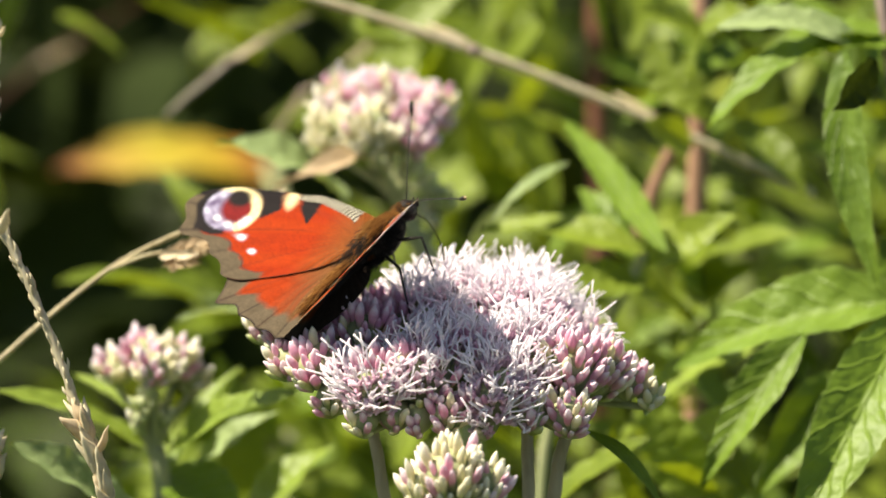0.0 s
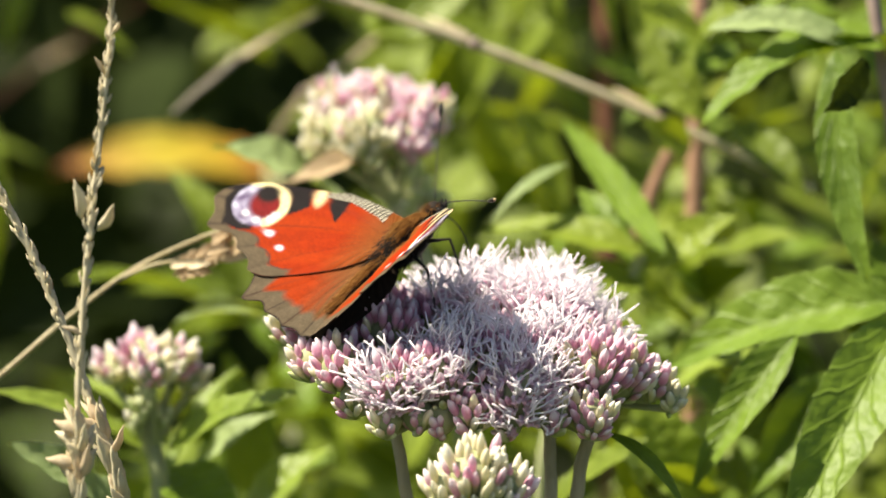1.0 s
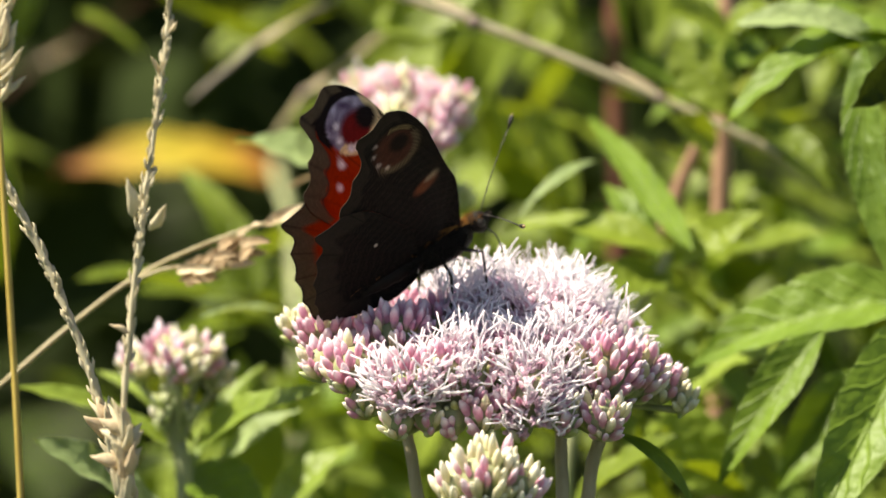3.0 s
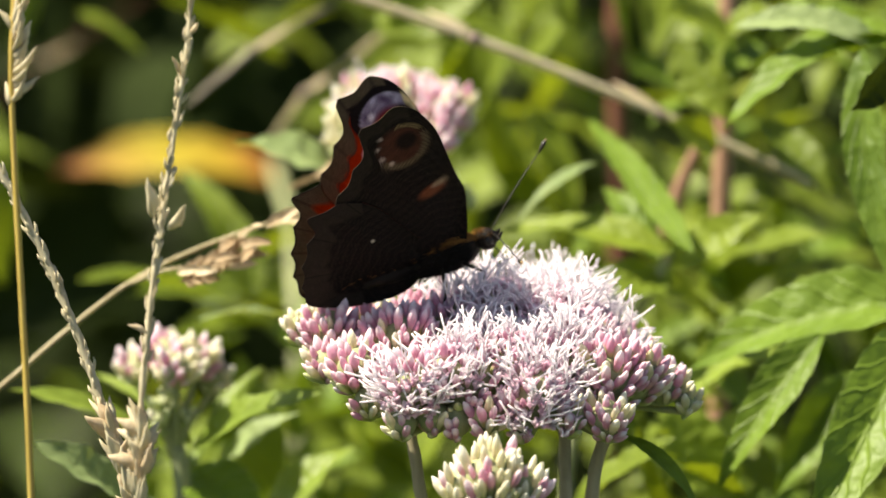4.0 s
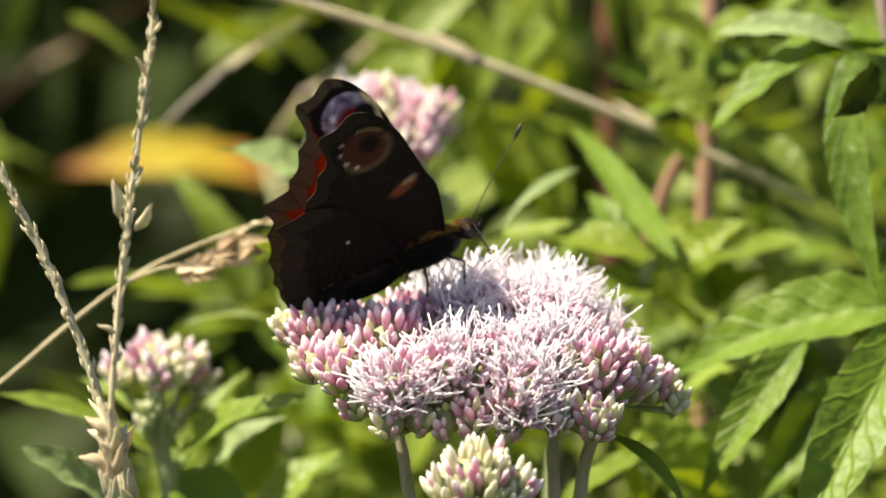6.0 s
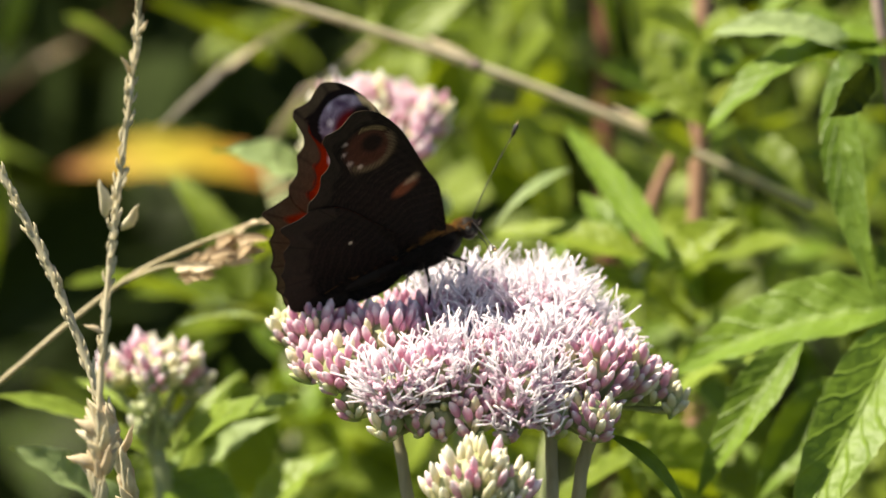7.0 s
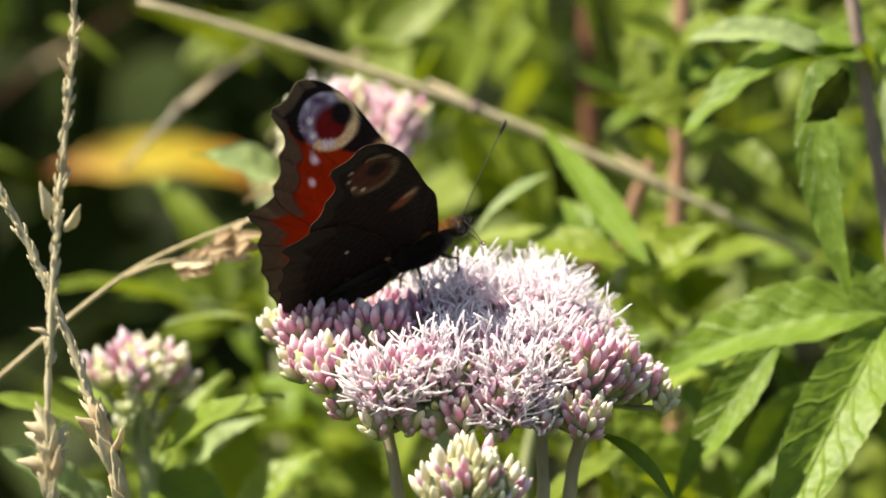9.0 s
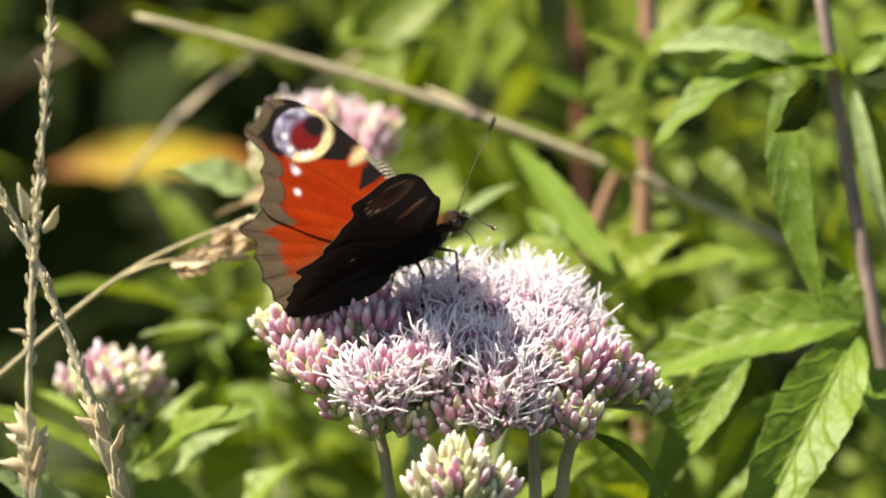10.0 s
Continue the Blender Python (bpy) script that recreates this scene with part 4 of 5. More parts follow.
fur(coat, 900, (-5.0, 6.0, 2.1, -0.2), 2.0, rnd, up=0.1, back=0.9, spread=3.1)
body_part("fur", coat, HAIR_BLACK, "black hair", thorax)
head_ob = body_part("head", blob(3.6 * MM, 1.6 * MM, 1.7 * MM, Matrix.Translation((6.4 * MM, 0, 0.1 * MM))), HAIR_BLACK, "small dark furry head")
coat = Shape()
fur(coat, 120, (6.2, 9.4, 1.35, 0.1), 0.9, rnd, back=0.3, spread=0.9)
body_part("fur", coat, HAIR_BROWN, "", head_ob)
for sy in (1, -1):
    body_part("eye", blob(1.7 * MM, 0.75 * MM, 0.8 * MM, Matrix.Translation((7.3 * MM, sy * 1.05 * MM, 0.25 * MM))), CHITIN, "dark glossy eye", head_ob)
    palp = Shape()
    palp.tube([(v[0] * MM, v[1] * MM, v[2] * MM) for v in ((9.0, sy * 0.4, -0.4), (9.9, sy * 0.5, 0.0), (10.7, sy * 0.45, 0.7))], [0.0004, 0.00042, 0.0001], 6)
    body_part("palp", palp, HAIR_BLACK, "", head_ob)
for way in (Vector((0.70, 0.25, 0.58)), Vector((-0.08, -0.96, 0.24))):
    way.normalize()
    s = Vector((9.2 * MM, 0.5 * MM * (1 if way.y > 0 else -1), 0.9 * MM))
    pts = [s + way * (14.5 * MM * i / 12) + Vector((0, 0, -1)) * (1.2 * MM * (i / 12) ** 2) for i in range(13)]
    ant = Shape()
    ant.tube(pts, [0.00008 * (1 + 0.12 * (i % 2)) for i in range(13)], 6)
    ant_ob = body_part("antenna", ant, CHITIN, "thin dark antenna with a club")
    club = Shape()
    club.tube([pts[-1] - way * 0.2 * MM, pts[-1] + way * 0.7 * MM, pts[-1] + way * 1.6 * MM, pts[-1] + way * 2.1 * MM], [0.00012, 0.00030, 0.00036, 0.00012], 8)
    body_part("club", club, CHITIN, "dark club", ant_ob)
    club = Shape()
    club.tube([pts[-1] + way * 1.95 * MM, pts[-1] + way * 2.25 * MM], [0.00026, 0.00008], 8)
    body_part("club_tip", club, CLUB_TIP, "pale club tip", ant_ob)
sh = Shape()
sh.tube(bend([(8.9 * MM, 0, -0.9 * MM), (10.0 * MM, -0.6 * MM, -3.5 * MM), (9.4 * MM, -1.2 * MM, -7.5 * MM), (7.6 * MM, -1.4 * MM, -11.0 * MM)], 6), 0.00010, 6)
body_part("proboscis", sh, CHITIN, "thin dark uncoiled proboscis")
for x, sy, knee, foot in ((3.2, -1, (5.6, -4.0, -2.6), (3.6, -5.2, -8.0)), (3.2, 1, (5.6, 3.6, -2.6), (4.6, 5.0, -8.0)),
                          (0.2, -1, (-0.6, -4.4, -3.4), (-3.4, -5.0, -9.5)), (0.2, 1, (-0.6, 4.4, -3.4), (-3.4, 5.0, -8.5))):
    leg = Shape()
    pts = [Vector((x, sy * 1.2, -1.4)), Vector(knee) * 0.5 + Vector((x, sy * 1.2, -1.4)) * 0.5, Vector(knee), Vector(knee) * 0.45 + Vector(foot) * 0.55, Vector(foot), Vector(foot) + Vector((0.5, 0, -0.9))]
    leg.tube([p * MM for p in pts], [0.00030, 0.00028, 0.00022, 0.00018, 0.00012, 0.00008], 7)
    body_part("leg", leg, CHITIN, "thin black leg")


# ---------------------------------------------------------------- grasses
def grass_stem(parent, points, radius, material, name="stem", taper=0.5, knots=0, seed=0, label=""):
    pts = bend([at(*p) for p in points], 10)
    n = len(pts) - 1
    sh = Shape()
    sh.tube(pts, [radius * (1 - (1 - taper) * i / n) * (1.35 if knots and i % knots == 0 else 1) for i in range(n + 1)], 7)
    part(name, sh, material, parent, label)
    return pts


def spikelets(parent, pts, first, last, step, size, seed, spread=0.35, material=HUSK, singles=120):
    """Pointed husks laid along a stem."""
    rnd = random.Random(seed)
    lines = [pts[i] for i in range(first, last)]
    for i in range(0, len(lines) - 1):
        d = (lines[i + 1] - lines[i])
        for k in range(step):
            p = lines[i] + d * (k / step)
            side = d.normalized().orthogonal()
            side = Matrix.Rotation(rnd.uniform(0, 6.28), 3, d.normalized()) @ side
            way = (d.normalized() + side * spread * rnd.uniform(0.5, 1.3)).normalized()
            l = size * rnd.uniform(0.7, 1.2)
            sh = Shape()
            b = side * l * 0.08
            sh.tube([p, p + way * l * 0.3 + b, p + way * l * 0.7 + b, p + way * l], [l * 0.05, l * 0.15, l * 0.11, l * 0.01], 6, 0.55)
            part("husk", sh, material, parent)


def husk(parent, base, tip, width, material=None, label=""):
    """One plump pointed husk with a keel and a fine tip."""
    a, b = at(*base), at(*tip)
    w = b - a
    side = w.cross(FACING).normalized() * w.length * 0.06
    sh = Shape()
    sh.tube([a, a + w * 0.12, a + w * 0.32 + side, a + w * 0.58 + side, a + w * 0.82, b], [width * GRID * k for k in (0.10, 0.32, 0.50, 0.42, 0.20, 0.03)], 7, 0.62)
    return part("husk", sh, material or HUSK, parent, label)


def seed_clump(parent, line, count, long, width, seed, lean=0.0, spread=0.75):
    """Husks crowded along a short stretch of stem."""
    rnd = random.Random(seed)
    for k in range(count):
        t = (k + rnd.random()) / count
        u, v, d = (line[0][i] * (1 - t) + line[1][i] * t for i in range(3))
        a = rnd.gauss(lean, spread)
        l = rnd.uniform(0.65, 1.2) * long
        husk(parent, (u, v, d), (u + math.sin(a) * l, v - math.cos(a) * l, d + rnd.uniform(-0.55, 0.35) * l * GRID * 1000), width * rnd.uniform(0.7, 1.2), HUSK if rnd.random() < 0.35 else STRAW_PALE)


tall_grass = thing("grass_stalk", at(250, 3600, -38), "tall dry grass stalk with thin clinging spikelets", "grass", "dry grass stalks")
p = grass_stem(tall_grass, [(240, 1600, -38), (246, 850, -38), (266, 560, -38), (296, 330, -38), (325, 140, -38), (346, -40, -38)], 0.00050, STRAW_PALE, taper=0.55, knots=3)
spikelets(tall_grass, p, 16, 50, 4, 0.0021, 5, 0.30, STRAW_PALE)
husk(tall_grass, (272, 385, -39), (262, 316, -41), 26, STRAW_PALE, "pale papery husk")
husk(tall_grass, (300, 408, -39), (331, 362, -41), 26, STRAW_PALE, "pale papery husk")
husk(tall_grass, (262, 590, -39), (228, 574, -40), 12)
husk(tall_grass, (320, 130, -38), (306, 100, -39), 10)
husk(tall_grass, (338, 60, -38), (354, 38, -39), 10)
seed_clump(tall_grass, ((245, 900, -38), (252, 760, -38)), 34, 58, 24, 8, 0.0, 0.45)
side_grass = thing("grass_stalk", at(260, 3600, -12), "slanting dry grass stalk with rough seed spike", "grass", "dry grass stalks")
p = grass_stem(side_grass, [(290, 1500, -12), (235, 900, -12), (180, 720, -12), (122, 560, -12), (60, 420, -12), (-30, 250, -12)], 0.00062, STRAW_PALE, taper=0.7, knots=2)
spikelets(side_grass, p, 10, 50, 4, 0.0022, 6, 0.30, STRAW_PALE)
seed_clump(side_grass, ((240, 930, -13), (190, 750, -13)), 30, 66, 28, 9, -0.30, 0.28)
front_grass = thing("grass_stalk", at(50, 3600, -40), "yellow dry grass stalk with a pale seed head", "grass", "dry grass stalks")
p = grass_stem(front_grass, [(75, 1600, -40), (55, 880, -40), (40, 560, -40), (26, 300, -40), (20, 120, -40), (28, -60, -40)], 0.00052, STRAW_YELLOW, taper=0.8)
seed_clump(front_grass, ((20, 195, -40), (26, 20, -40)), 18, 60, 20, 10, 0.25, 0.4)
low_grass = thing("grass_stalk", at(-200, 3000, 25), "arching dry grass with a drooping brown seed head", "grass", "dry grass stalks")
p = grass_stem(low_grass, [(-120, 760, 22), (0, 665, 22), (110, 570, 24), (215, 490, 26), (310, 440, 28), (440, 390, 30), (540, 365, 32)], 0.00040, STRAW, taper=0.7)
p = grass_stem(low_grass, [(205, 497, 26), (270, 470, 26), (330, 458, 26), (400, 430, 28)], 0.00032, STRAW, "stem", taper=0.8)
for k in range(46):
    r = random.Random(k)
    u = 300 + 118 * r.random()
    v = 484 - 0.40 * (u - 300) + r.uniform(-17, 17)
    add_leaf(low_grass, (u, v, 26 + r.uniform(-5, 5)), (u + r.uniform(34, 58), v - r.uniform(2, 34), 26 + r.uniform(-6, 6)), r.uniform(15, 24), (r.uniform(-0.6, 0.6), r.uniform(0.0, 0.9), 1), HUSK_BROWN if r.random() < 0.7 else HUSK, seed=k, teeth=1, fold=0.6, nx=7, ny=4, droop=0.2)
for k, (a, b) in enumerate((((470, 385, 30), (530, 350, 28)), ((480, 380, 30), (545, 378, 30)), ((455, 390, 30), (515, 360, 32)))):
    add_leaf(low_grass, a, b, 20, (0.1, 0.5, 1), HUSK, seed=k + 40, teeth=1, fold=0.6, nx=7, ny=4)

long_straw = thing("grass_stalk", at(900, 112, 82), "long slanting dry straw behind the flowers", "grass", "dry grass stalks")
sh = Shape()
sh.tube([at(u, 112 + 0.374 * (u - 900) + 0.000104 * (u - 900) ** 2, 76 + u / 90) for u in range(240, 1441, 60)], [0.0005 + 0.00003 * min(k, 9) - 0.00001 * max(0, k - 9) for k in range(21)], 8)
part("stem", sh, STRAW_PALE, long_straw, "pale straw stem")
short_straw = thing("grass_stalk", at(440, 85, 130), "short broken dry straw", "grass", "dry grass stalks")
sh = Shape()
sh.tube([at(292, 206, 124), at(330, 172, 126), at(370, 140, 128), at(405, 109, 129), at(440, 85, 130), at(500, 52, 134), at(556, 24, 138)], [0.0003, 0.0004, 0.00048, 0.0005, 0.0004, 0.00036, 0.0003], 8)
part("stem", sh, TWIG_GREY, short_straw, "pale grey straw stem")
far_straw = thing("grass_stalk", at(100, 120, 210), "dark dry twig deep in the thicket", "grass", "dry grass stalks")
sh = Shape()
sh.tube([at(-20, 190, 285), at(70, 110, 290), at(160, 55, 295), at(300, -30, 300)], [0.0003, 0.0003, 0.00025, 0.0002], 7)
part("stem", sh, STEM_DARK, far_straw)
mid_straw = thing("grass_stalk", at(560, 160, 150), "pale dry twig beside the flower head", "grass", "dry grass stalks")
sh = Shape()
sh.tube([at(480, 250, 150), at(540, 165, 150), at(620, 110, 152), at(700, 40, 154)], [0.0006, 0.0006, 0.0006, 0.0005], 7)
part("stem", sh, STRAW, mid_straw)


def joint(straw, u, v, d, radius, lean):
    """A swollen joint with a scrap of dry sheath on a straw."""
    p, way = at(u, v, d), RIGHT * lean[0] + UP * lean[1]
    way.normalize()
    ring = Shape()
    ring.tube([p - way * 0.0009, p - way * 0.0003, p + way * 0.0003, p + way * 0.0009], [radius * 1.02, radius * 1.35, radius * 1.35, radius * 1.02], 8)
    part("joint", ring, STEM_PURPLE, straw, "darker swollen joint")
    scrap = Shape()
    side = way.cross(FACING).normalized()
    scrap.tube([p, p + way * 0.002 + side * radius * 0.9, p + way * 0.005 + side * radius * 1.5, p + way * 0.009 + side * radius * 2.0], [radius * 0.9, radius * 1.05, radius * 0.8, radius * 0.1], 6, 0.4)
    part("sheath", scrap, HUSK, straw, "papery dry sheath")


joint(long_straw, 840, 90, 85, 0.00075, (-0.93, 0.35))
joint(long_straw, 1170, 221, 89, 0.0007, (-0.90, 0.43))
joint(short_straw, 405, 109, 129, 0.0005, (0.78, 0.62))
joint(far_straw, 70, 110, 290, 0.0004, (0.85, 0.5))
joint(mid_straw, 540, 165, 150, 0.0006, (0.7, 0.7))


# ---------------------------------------------------------------- thicket
def gaps(u, v, d, rnd):
    line = 140 + 0.374 * (u - 900)
    if (u > 560 and abs(v - line) < 95 and d < 108) or (abs(u - 1066) < 34 and v < 330 and d < 236) or (abs(u - 1236) < 34 and 190 < v < 470 and d < 116):
        return False
    for x, y, w, h in ((345, 130, 110, 120), (110, 500, 240, 240), (40, 850, 110, 100), (1180, 480, 60, 80), (275, 290, 280, 150), (80, 150, 130, 120), (1065, 150, 45, 170), (1130, 120, 34, 150), (1375, 300, 90, 70), (1165, 325, 40, 40), (1420, 700, 60, 90), (1500, 840, 70, 50), (60, 790, 60, 60)):
        if abs(u - x) < w and abs(v - y) < h and rnd.random() < 0.985:
            return False
    return not (u < 620 and v < 230 and rnd.random() < 0.62)


foliage = thicket("foliage", "sunlit mixed green foliage behind the flowers", 450, 1000, -260, 1000, 110, 300, (0.013, 0.027), LEAF_FAR, 1, gaps)
small_leaves = thicket("foliage", "small sunlit leaves among the stems", 210, 1000, -80, 960, 96, 170, (0.007, 0.015), LEAF, 4, lambda u, v, d, r: (u > 1040 or (300 < u < 640 and v > 560)) and gaps(u, v, d, r))
# Deep foliage; its darkness is shade laid into the leaf colour.
thicket("foliage", "green foliage deep in the thicket, shade put into its colour", 1700, 1900, -700, 1300, 330, 1300, (0.03, 0.065), LEAF_SHADED, 2)
# Added above the view, never seen; keeps sun off the deep foliage.
thicket("foliage", "unseen overhanging green foliage added to shade the thicket", 260, 1900, -1700, -800, 300, 800, (0.03, 0.06), LEAF_SHADED, 3)


# stems down to the soil
for ob, p, r in ((back_plant, at(840, 1400, 80), 0.0019), (left_plant, at(290, 1400, 50), 0.0014), (right_plant, at(1740, 1500, 40), 0.0013), (middle_plant, at(1228, 1400, 110), 0.0017),
                 (inner_plant, at(950, 1400, 66), 0.0011), (deep_plant, at(1070, 1200, 175), 0.0019), (yellow_plant, at(530, 1300, 185), 0.0012)):
    sh = Shape()
    foot = Vector((ob.matrix_basis.translation.x, ob.matrix_basis.translation.y, -0.01))
    sh.tube(bend([foot, foot * 0.5 + p * 0.5 + Vector((0.01, 0.004, 0)), p], 6), [r * (1.5 - 0.5 * i / 12) for i in range(13)], 8)
    part("stem", sh, STEM_GREEN, ob)
for ob, p, r in ((tall_grass, at(240, 1600, -38), 0.0005), (side_grass, at(290, 1500, -12), 0.0006), (front_grass, at(75, 1600, -40), 0.00052), (low_grass, at(-120, 760, 22), 0.0006)):
    sh = Shape()
    sh.tube(bend([Vector((p.x - 0.03, p.y, -0.01)), Vector((p.x - 0.012, p.y, p.z * 0.5)), p], 6), [r * (1.6 - 0.6 * i / 12) for i in range(13)], 7)
    part("stem", sh, STRAW, ob)


def undergrowth(name, label, count, spots, top, material, stem_material, seed, leaves=12, size=(0.035, 0.075)):
    """Leafy stems too many to count, each rooted in the soil; top gives the height that one may reach at x, y."""
    rnd = random.Random(seed)
    blades, stems, made = [], Shape(), 0
    while made < count:
        x, y = rnd.uniform(spots[0], spots[1]), rnd.uniform(spots[2], spots[3])
        high = top(x, y)
        if high < 0.08:
            made += 1
            continue
        made += 1
        high *= rnd.uniform(0.75, 1.0)
        lean = Vector((rnd.uniform(-0.06, 0.06), rnd.uniform(-0.06, 0.06), 0)) * high
        line = [Vector((x, y, -0.01)), Vector((x, y, high * 0.5)) + lean * 0.3, Vector((x, y, high)) + lean]
        stems.tube(bend(line, 3), [0.003 - 0.0003 * i for i in range(7)], 5)
        for k in range(leaves):
            t = 0.15 + 0.85 * (k + 0.5) / leaves
            p = line[0].lerp(line[2], t)
            a = k * 2.4 + rnd.uniform(-0.4, 0.4)
            long = min(rnd.uniform(*size), high * 0.5)
            way = Vector((math.cos(a), math.sin(a), rnd.uniform(-0.35, 0.15)))
            q = p + way * long
            q.z = max(q.z, 0.01)
            blades.append(leaf_arrays(p, q, long * 0.3, (0, 0, 1), seed=rnd.random(), nx=6, ny=2, teeth=5, droop=0.15, fold=0.25))
    ob = tagged(new(name, leaf_mesh(name, material, *blades)), label, "foliage", kind="stuff")
    part("stem", stems, stem_material, ob)


def below_view(x, y):
    """Low round the flowers, taller at both sides and behind."""
    if abs(x) > 0.36 and y > 0.1:
        return 1.0
    if y > -0.05:
        return min(0.80, 1.217 - 0.262 * (y + 0.98) - 0.10)
    return 0.30 if y > -0.6 or y < -1.3 else 0.15


# The denser undergrowth takes the leaf colour with shade already in it.
undergrowth("undergrowth", "dense green undergrowth rooted in the soil", 460, (-1.6, 1.6, -0.25, 2.2), below_view, LEAF_SHADED, STEM_GREEN, 8, 14, (0.05, 0.10))
undergrowth("undergrowth", "low green meadow plants on the soil", 900, (-3.0, 3.0, -3.0, 3.4), lambda x, y: 0.26, LEAF, STEM_GREEN, 9, 8, (0.05, 0.12))

# ---------------------------------------------------------------- what moves
TIMES = (0, 0.5, 1, 1.5, 2, 2.5, 4, 4.5, 5, 5.5, 7, 7.5, 8, 8.5, 9, 9.5, 10)


def sway(ob, height, far, dx, dy):
    """Rocks a plant about its root, so that a part that high moves by dx and dy on the grid."""
    base = ob.matrix_basis.translation.copy()
    rows = []
    for t, x, y in zip(TIMES, dx, dy):
        a = math.asin(x * GRID * far / height)
        rows.append((t, Matrix.Translation(base - UP * (y * GRID * far)) @ Matrix.Rotation(a, 4, "Y")))
    walk(ob, rows)


def body_pose(u, v, yaw, pitch, roll, d):
    y, p, r = radians(yaw), radians(pitch), radians(roll)
    f = Vector((math.cos(p) * math.cos(y), math.sin(p), -math.cos(p) * math.sin(y)))
    s = Vector((math.sin(y), 0, math.cos(y)))
    w = s.cross(f)
    top, side = w * math.cos(r) + s * math.sin(r), s * math.cos(r) - w * math.sin(r)
    frame3 = Matrix((RIGHT, UP, FACING)).transposed()
    f, top, side = frame3 @ f, frame3 @ top, frame3 @ side
    o = at(u, v, d) - f * 9.6 * MM
    m = Matrix((f, -side, top)).transposed().to_4x4()
    m.translation = o
    return m


FLIGHT = [
    # seconds, head u, v, yaw, pitch, roll, left and right wing raised, left and right wing drawn forward
    (0, 731.4, 363.3, 37, 39, 3.6, 26.5, 28.5, -8.2, -10), (0.25, 744.4, 363.2, 36.8, 39, 3.6, 26.8, 27, -8.1, -10), (0.4, 761.5, 364.2, 37.5, 38.6, 3.8, 26.9, 26, -7.8, -10), (1, 781.6, 365.9, 36.9, 38.2, 4.1, 27.7, 25, -7.4, -11),
    (1.25, 789.7, 369.1, 38.1, 36.3, 3.6, 27.2, 25.5, -6.8, -12.2), (1.4, 816.3, 378.2, 36.3, 31.4, 4, 36.4, 37, -2.7, -12.5), (1.8, 827, 380.5, 37.5, 30, 3.7, 41.4, 39.8, -2.1, -13), (2, 843.9, 374.6, 35.3, 28.7, 3.1, 40.2, 42.8, -1.7, -16.5),
    (2.2, 843.4, 375.7, 33.2, 30.3, 1.8, 43.1, 38, -2.7, -14), (2.3, 843.7, 375.8, 31.2, 30.6, 1.3, 43.9, 34.9, -3, -9.2), (2.4, 845, 375.9, 25.2, 32.1, 2.8, 49.8, 40.7, 1.4, -4), (2.5, 847.4, 377.3, 18.1, 36.9, 7.2, 88.1, 54.5, 1.6, 8.3),
    (2.6, 850.6, 377.2, 23.4, 31.5, 11.8, 83.1, 66.6, -1.8, 1.2), (2.7, 853.7, 377.1, 25.3, 30.9, 12.4, 82.6, 66.1, -3, -0.1), (3.2, 863.4, 395.6, 20.7, 26, 16.8, 82.6, 74, -1, 0.5), (4, 876.9, 418.9, 14.7, 18.6, 24.3, 83, 79.5, 1.4, 0.8),
    (4.3, 875.8, 418.4, 13.1, 17.9, 27.2, 82, 71, 0.3, 0.6), (4.5, 872.1, 413.1, 12.7, 18.4, 28.5, 66.6, 61.7, 0.1, 0), (4.6, 868.6, 414.4, 11.2, 18.3, 29.9, 63.3, 56.7, -0.4, 2.1), (5, 855.7, 407.8, 8.4, 20.2, 27.8, 75.7, 67.6, -0.1, -0.3),
    (5.5, 843, 401, 8.1, 21.9, 25.5, 83, 75, 0.2, -0.2), (7, 842.8, 398.1, 10.1, 24.4, 23.8, 83, 77, -0.4, 1.6), (7.5, 843.7, 393.7, 11.1, 23.5, 24.4, 77.5, 65.8, -0.9, 0.6), (8, 837, 395.1, 7.8, 25.1, 24.7, 78.3, 63.7, -0.3, 1.3),
    (8.5, 833.2, 398.9, 6.7, 24.8, 23.8, 79.3, 62.7, -1.2, 1.7), (9, 827.1, 394.6, 9.5, 26, 21.6, 73.4, 59.7, -0.8, 1.8), (9.5, 822.4, 392.3, 12.5, 25.8, 17, 56.7, 53.3, -0.9, -1.7), (10, 816.7, 385.9, 20.7, 25.8, 15.7, 49.2, 44.8, -4.9, -7.2)]


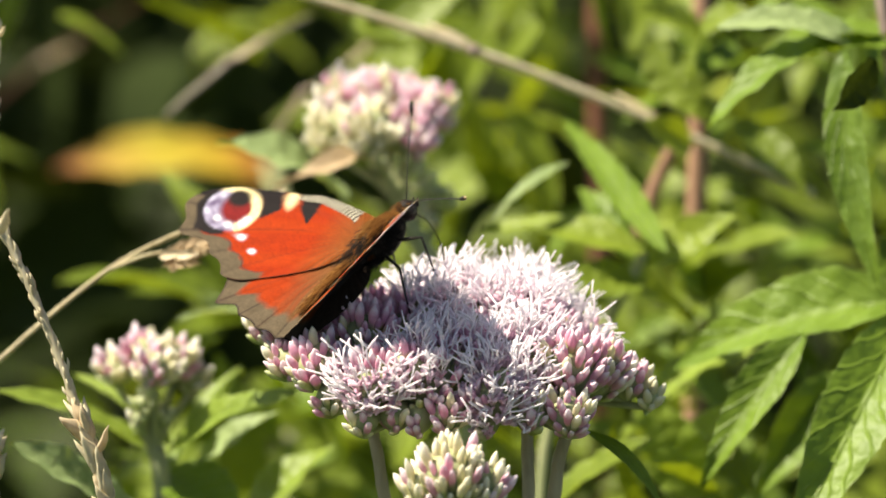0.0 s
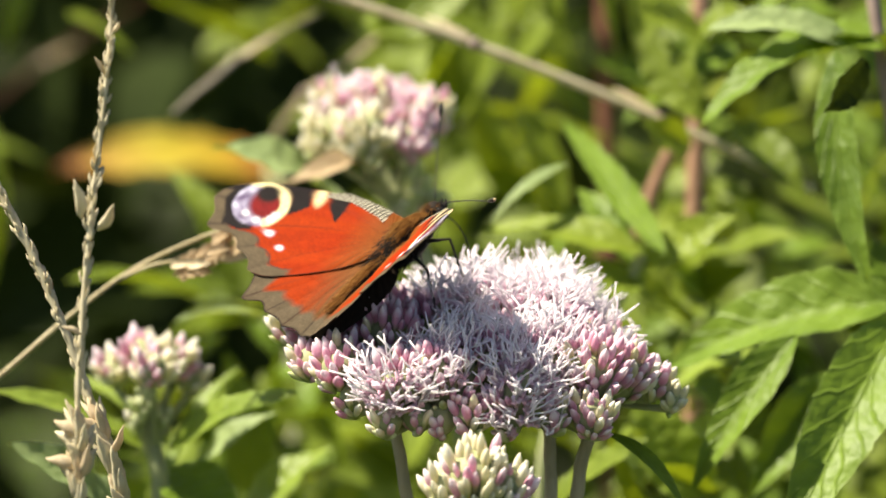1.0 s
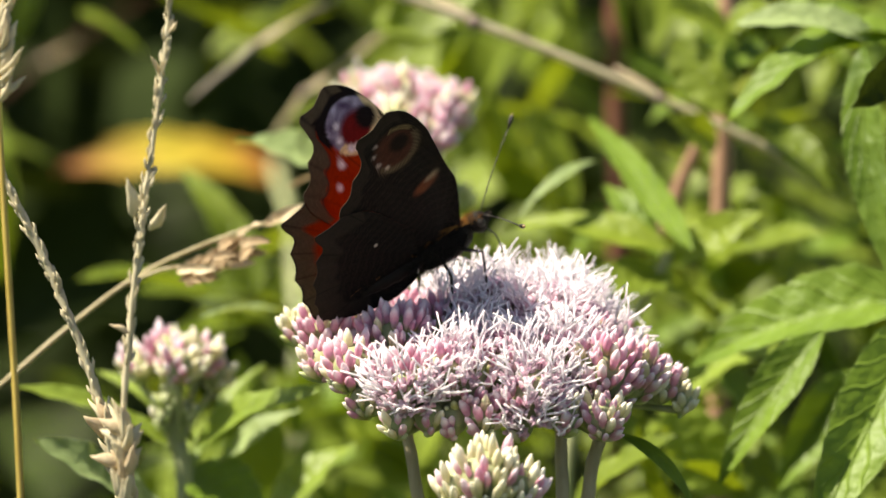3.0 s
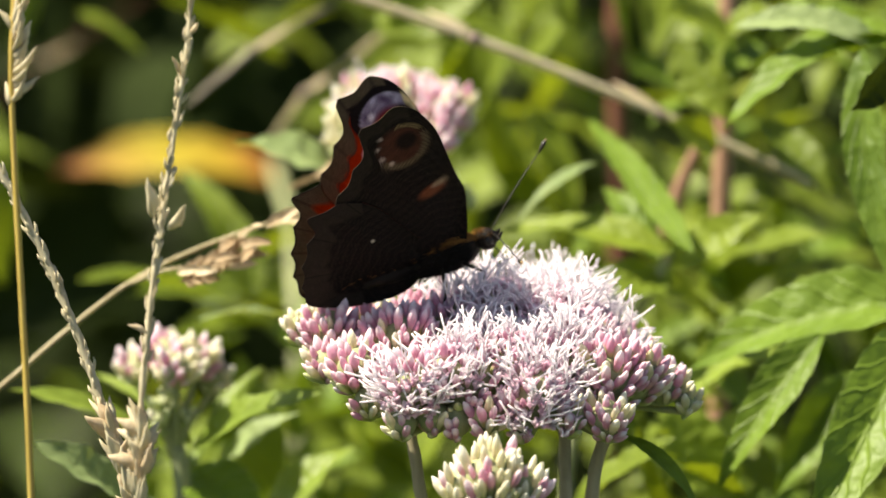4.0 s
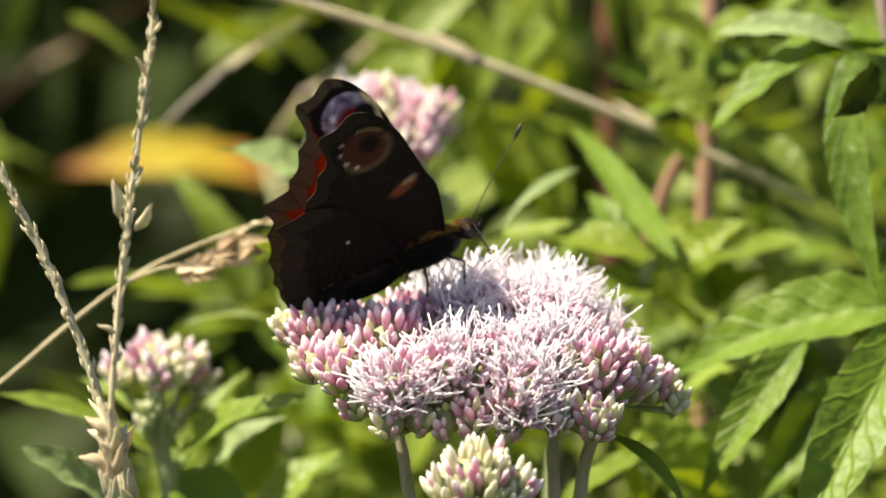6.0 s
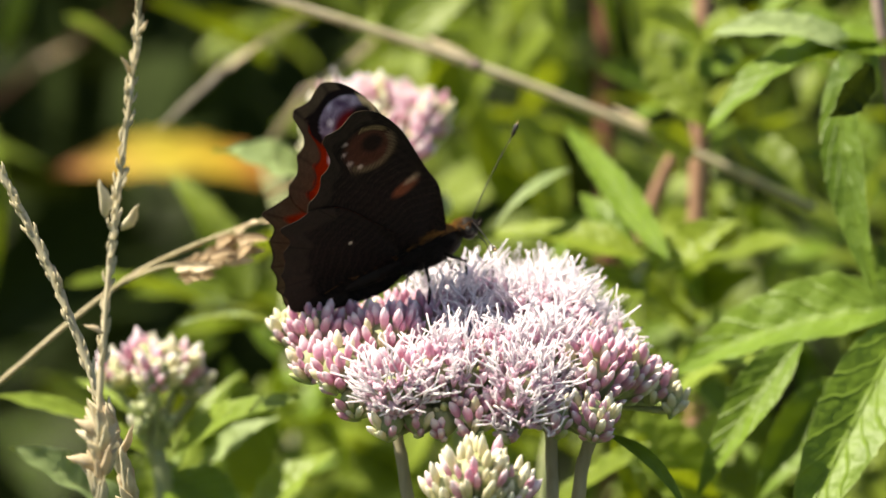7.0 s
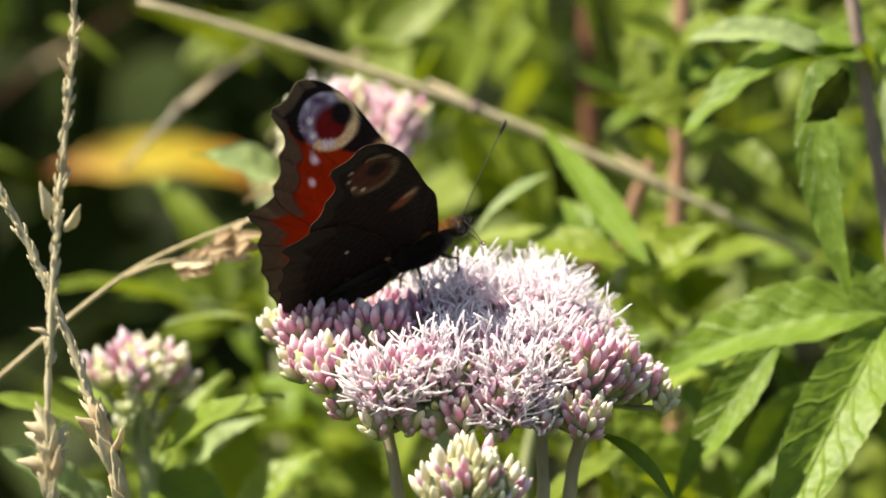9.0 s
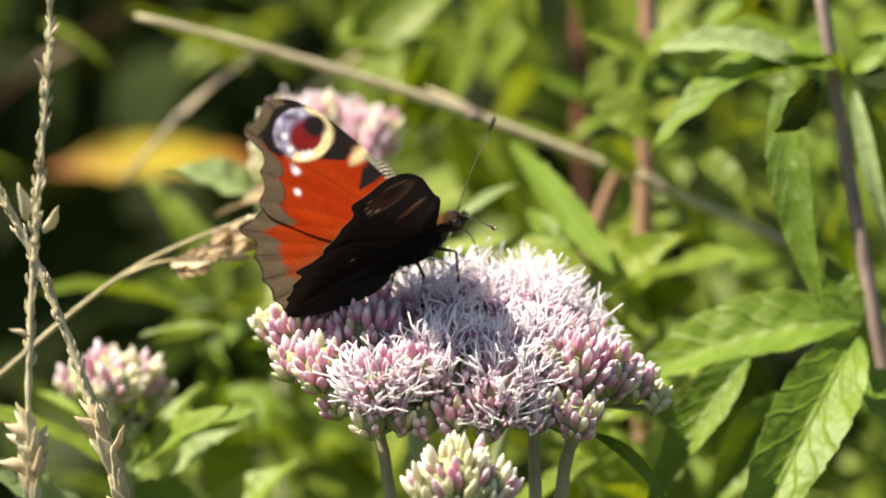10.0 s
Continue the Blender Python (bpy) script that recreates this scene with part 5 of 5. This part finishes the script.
def motions():
    walk(butterfly, [(t, body_pose(u, v, y, p, r, 2.0)) for t, u, v, y, p, r, *_ in FLIGHT])
    for ob, mirror in WINGS:
        walk(ob, [(row[0], pose(0, -0.0011 if mirror else 0.0011, 0.0006, -row[7] if mirror else row[6]) @ pose(0, 0, 0, 0, 0, row[9] if mirror else -row[8])) for row in FLIGHT])
    sway(main_plant, 1.0, 1.0, (-46, -15, -5, 5, 13, 13, 22, 13.5, 8, 4, -2.5, 0, -5.5, -13, -19, -27, -34), (-4, -3, -1, -1, -1, -1, 2, 2, 3, 2, 2, 0, 0, 2, 0, 0, 0))
    sway(right_plant, 1.0, 1.03, (0, 5, -15, 21, 18, 32, 32, 30, 14, 6, -6, -10, -14, -49, -49, -96, -100), (0, -4, 2, -4, -3, -6, 0, 0, 4, 10, 11, 4, 9, 26, 20, 36, 37))
    mid = ((0, 12, -2, 46, 35, 46, 46, 41, 27, 21, 3, -3, -10, -49, -34, -97, -95), (0, -4, 2, -6, -3, -6, 0, 0, 4, 10, 11, 4, 9, 26, 20, 36, 37))
    sway(middle_plant, 1.0, 1.085, *mid)
    sway(inner_plant, 1.0, 1.06, *mid)
    sway(back_plant, 1.02, 1.07, (9, 4, 0, 38, 29, 40, 43, 38, 23, 17, 0, -5, -14, -51, -40, -75, -90), (-8, -5, 0, -13, -9, -12, -8, -6, -3, 2, 6, 2, 5, 24, 13, 34, 37))
    sway(left_plant, 0.98, 1.045, (3, 26, 0, 46, 37, 46, 41, 39, 26, 20, 6, 2, -7, -34, -20, -63, -64), (-1, -6, 0, -13, -8, -8, -1, 0, 3, 5, 8, 4, 8, 20, 8, 29, 28))
    deep = ((-6, 16, 10, 13, 24, 27, 29, 26, 23, 18, 9, 6, 3, -14, -19, -29, -33), (0, -3, -1, -1, -4, -3, 0, 2, 2, 6, 6, 2, 5, 18, 11, 17, 15))
    sway(deep_plant, 1.0, 1.175, *deep)
    sway(foliage, 1.0, 1.2, *deep)
    sway(small_leaves, 1.0, 1.13, *mid)
    sway(yellow_plant, 1.0, 1.29, (-8, -5, -4, -2, -1, 2, 1, 0, 0, -3, -5, -9, -12, -17, -24, -20, -26), (-2, -2, -3, -3, -4, -3, 0, 0, 0, 1, 3, 2, 1, 2, 3, 4, 4))
    sway(tall_grass, 0.27, 0.962, (-335, -157, -137, -118, -92, -66, -2, 0, -33, -56, -91, -118, -157, -216, -201, -178, -242), (0,) * 17)
    sway(side_grass, 0.25, 0.988, (-47, -30, -17, -12, -6, -2, 2, 3, 3, 2, 1, 0, -4, -10, -16, -17, -17), (0,) * 17)
    sway(front_grass, 0.28, 0.96, (-270, -250, -230, -200, -140, -70, 0, 0, -30, -60, -150, -180, -200, -250, -260, -280, -300), (0,) * 17)
    sway(low_grass, 0.22, 1.026, (-20, -2, 0, 4, 11, 11, 14, 13, 11, 11, 8, 7, 7, 7, 4, -1, 0), (-12, -2, 0, 3, 7, 7, 9, 6, 7, 6, 4, 3, 1, 0, -2, -5, -2))
    slopes = (20.5, 20.7, 20.9, 21.1, 21.2, 21.3, 21, 20.8, 20.7, 20.6, 20.5, 20.6, 21.0, 22.2, 21.6, 20.6, 20.2)
    drops = (112, 106, 101, 85, 70, 56, 91, 101, 108, 118, 137, 139, 164, 192, 216, 223, 226)
    walk(long_straw, [(t, Matrix.Translation(at(900, v, 82)) @ Matrix.Rotation(radians(a - 20.5), 4, "Y")) for t, a, v in zip(TIMES, slopes, drops)])
    tips = (0, 0, 0, 0, 0, 0, 0, 0, -1, -2, -3, -4, -5, -7, -8, -9, -10)
    walk(short_straw, [(t, Matrix.Translation(at(440 + x, 85 + y, 130)) @ Matrix.Rotation(radians(a), 4, "Y")) for t, a, x, y in zip(TIMES, tips, (0, 6, 13, 24, 36, 45, 40, 35, 15, -3, -14, -17, -40, -70, -90, -93, -95), (0, -2, -5, -14, -24, -30, -20, -15, -3, 8, 14, 17, 35, 58, 75, 85, 92))])


motions()
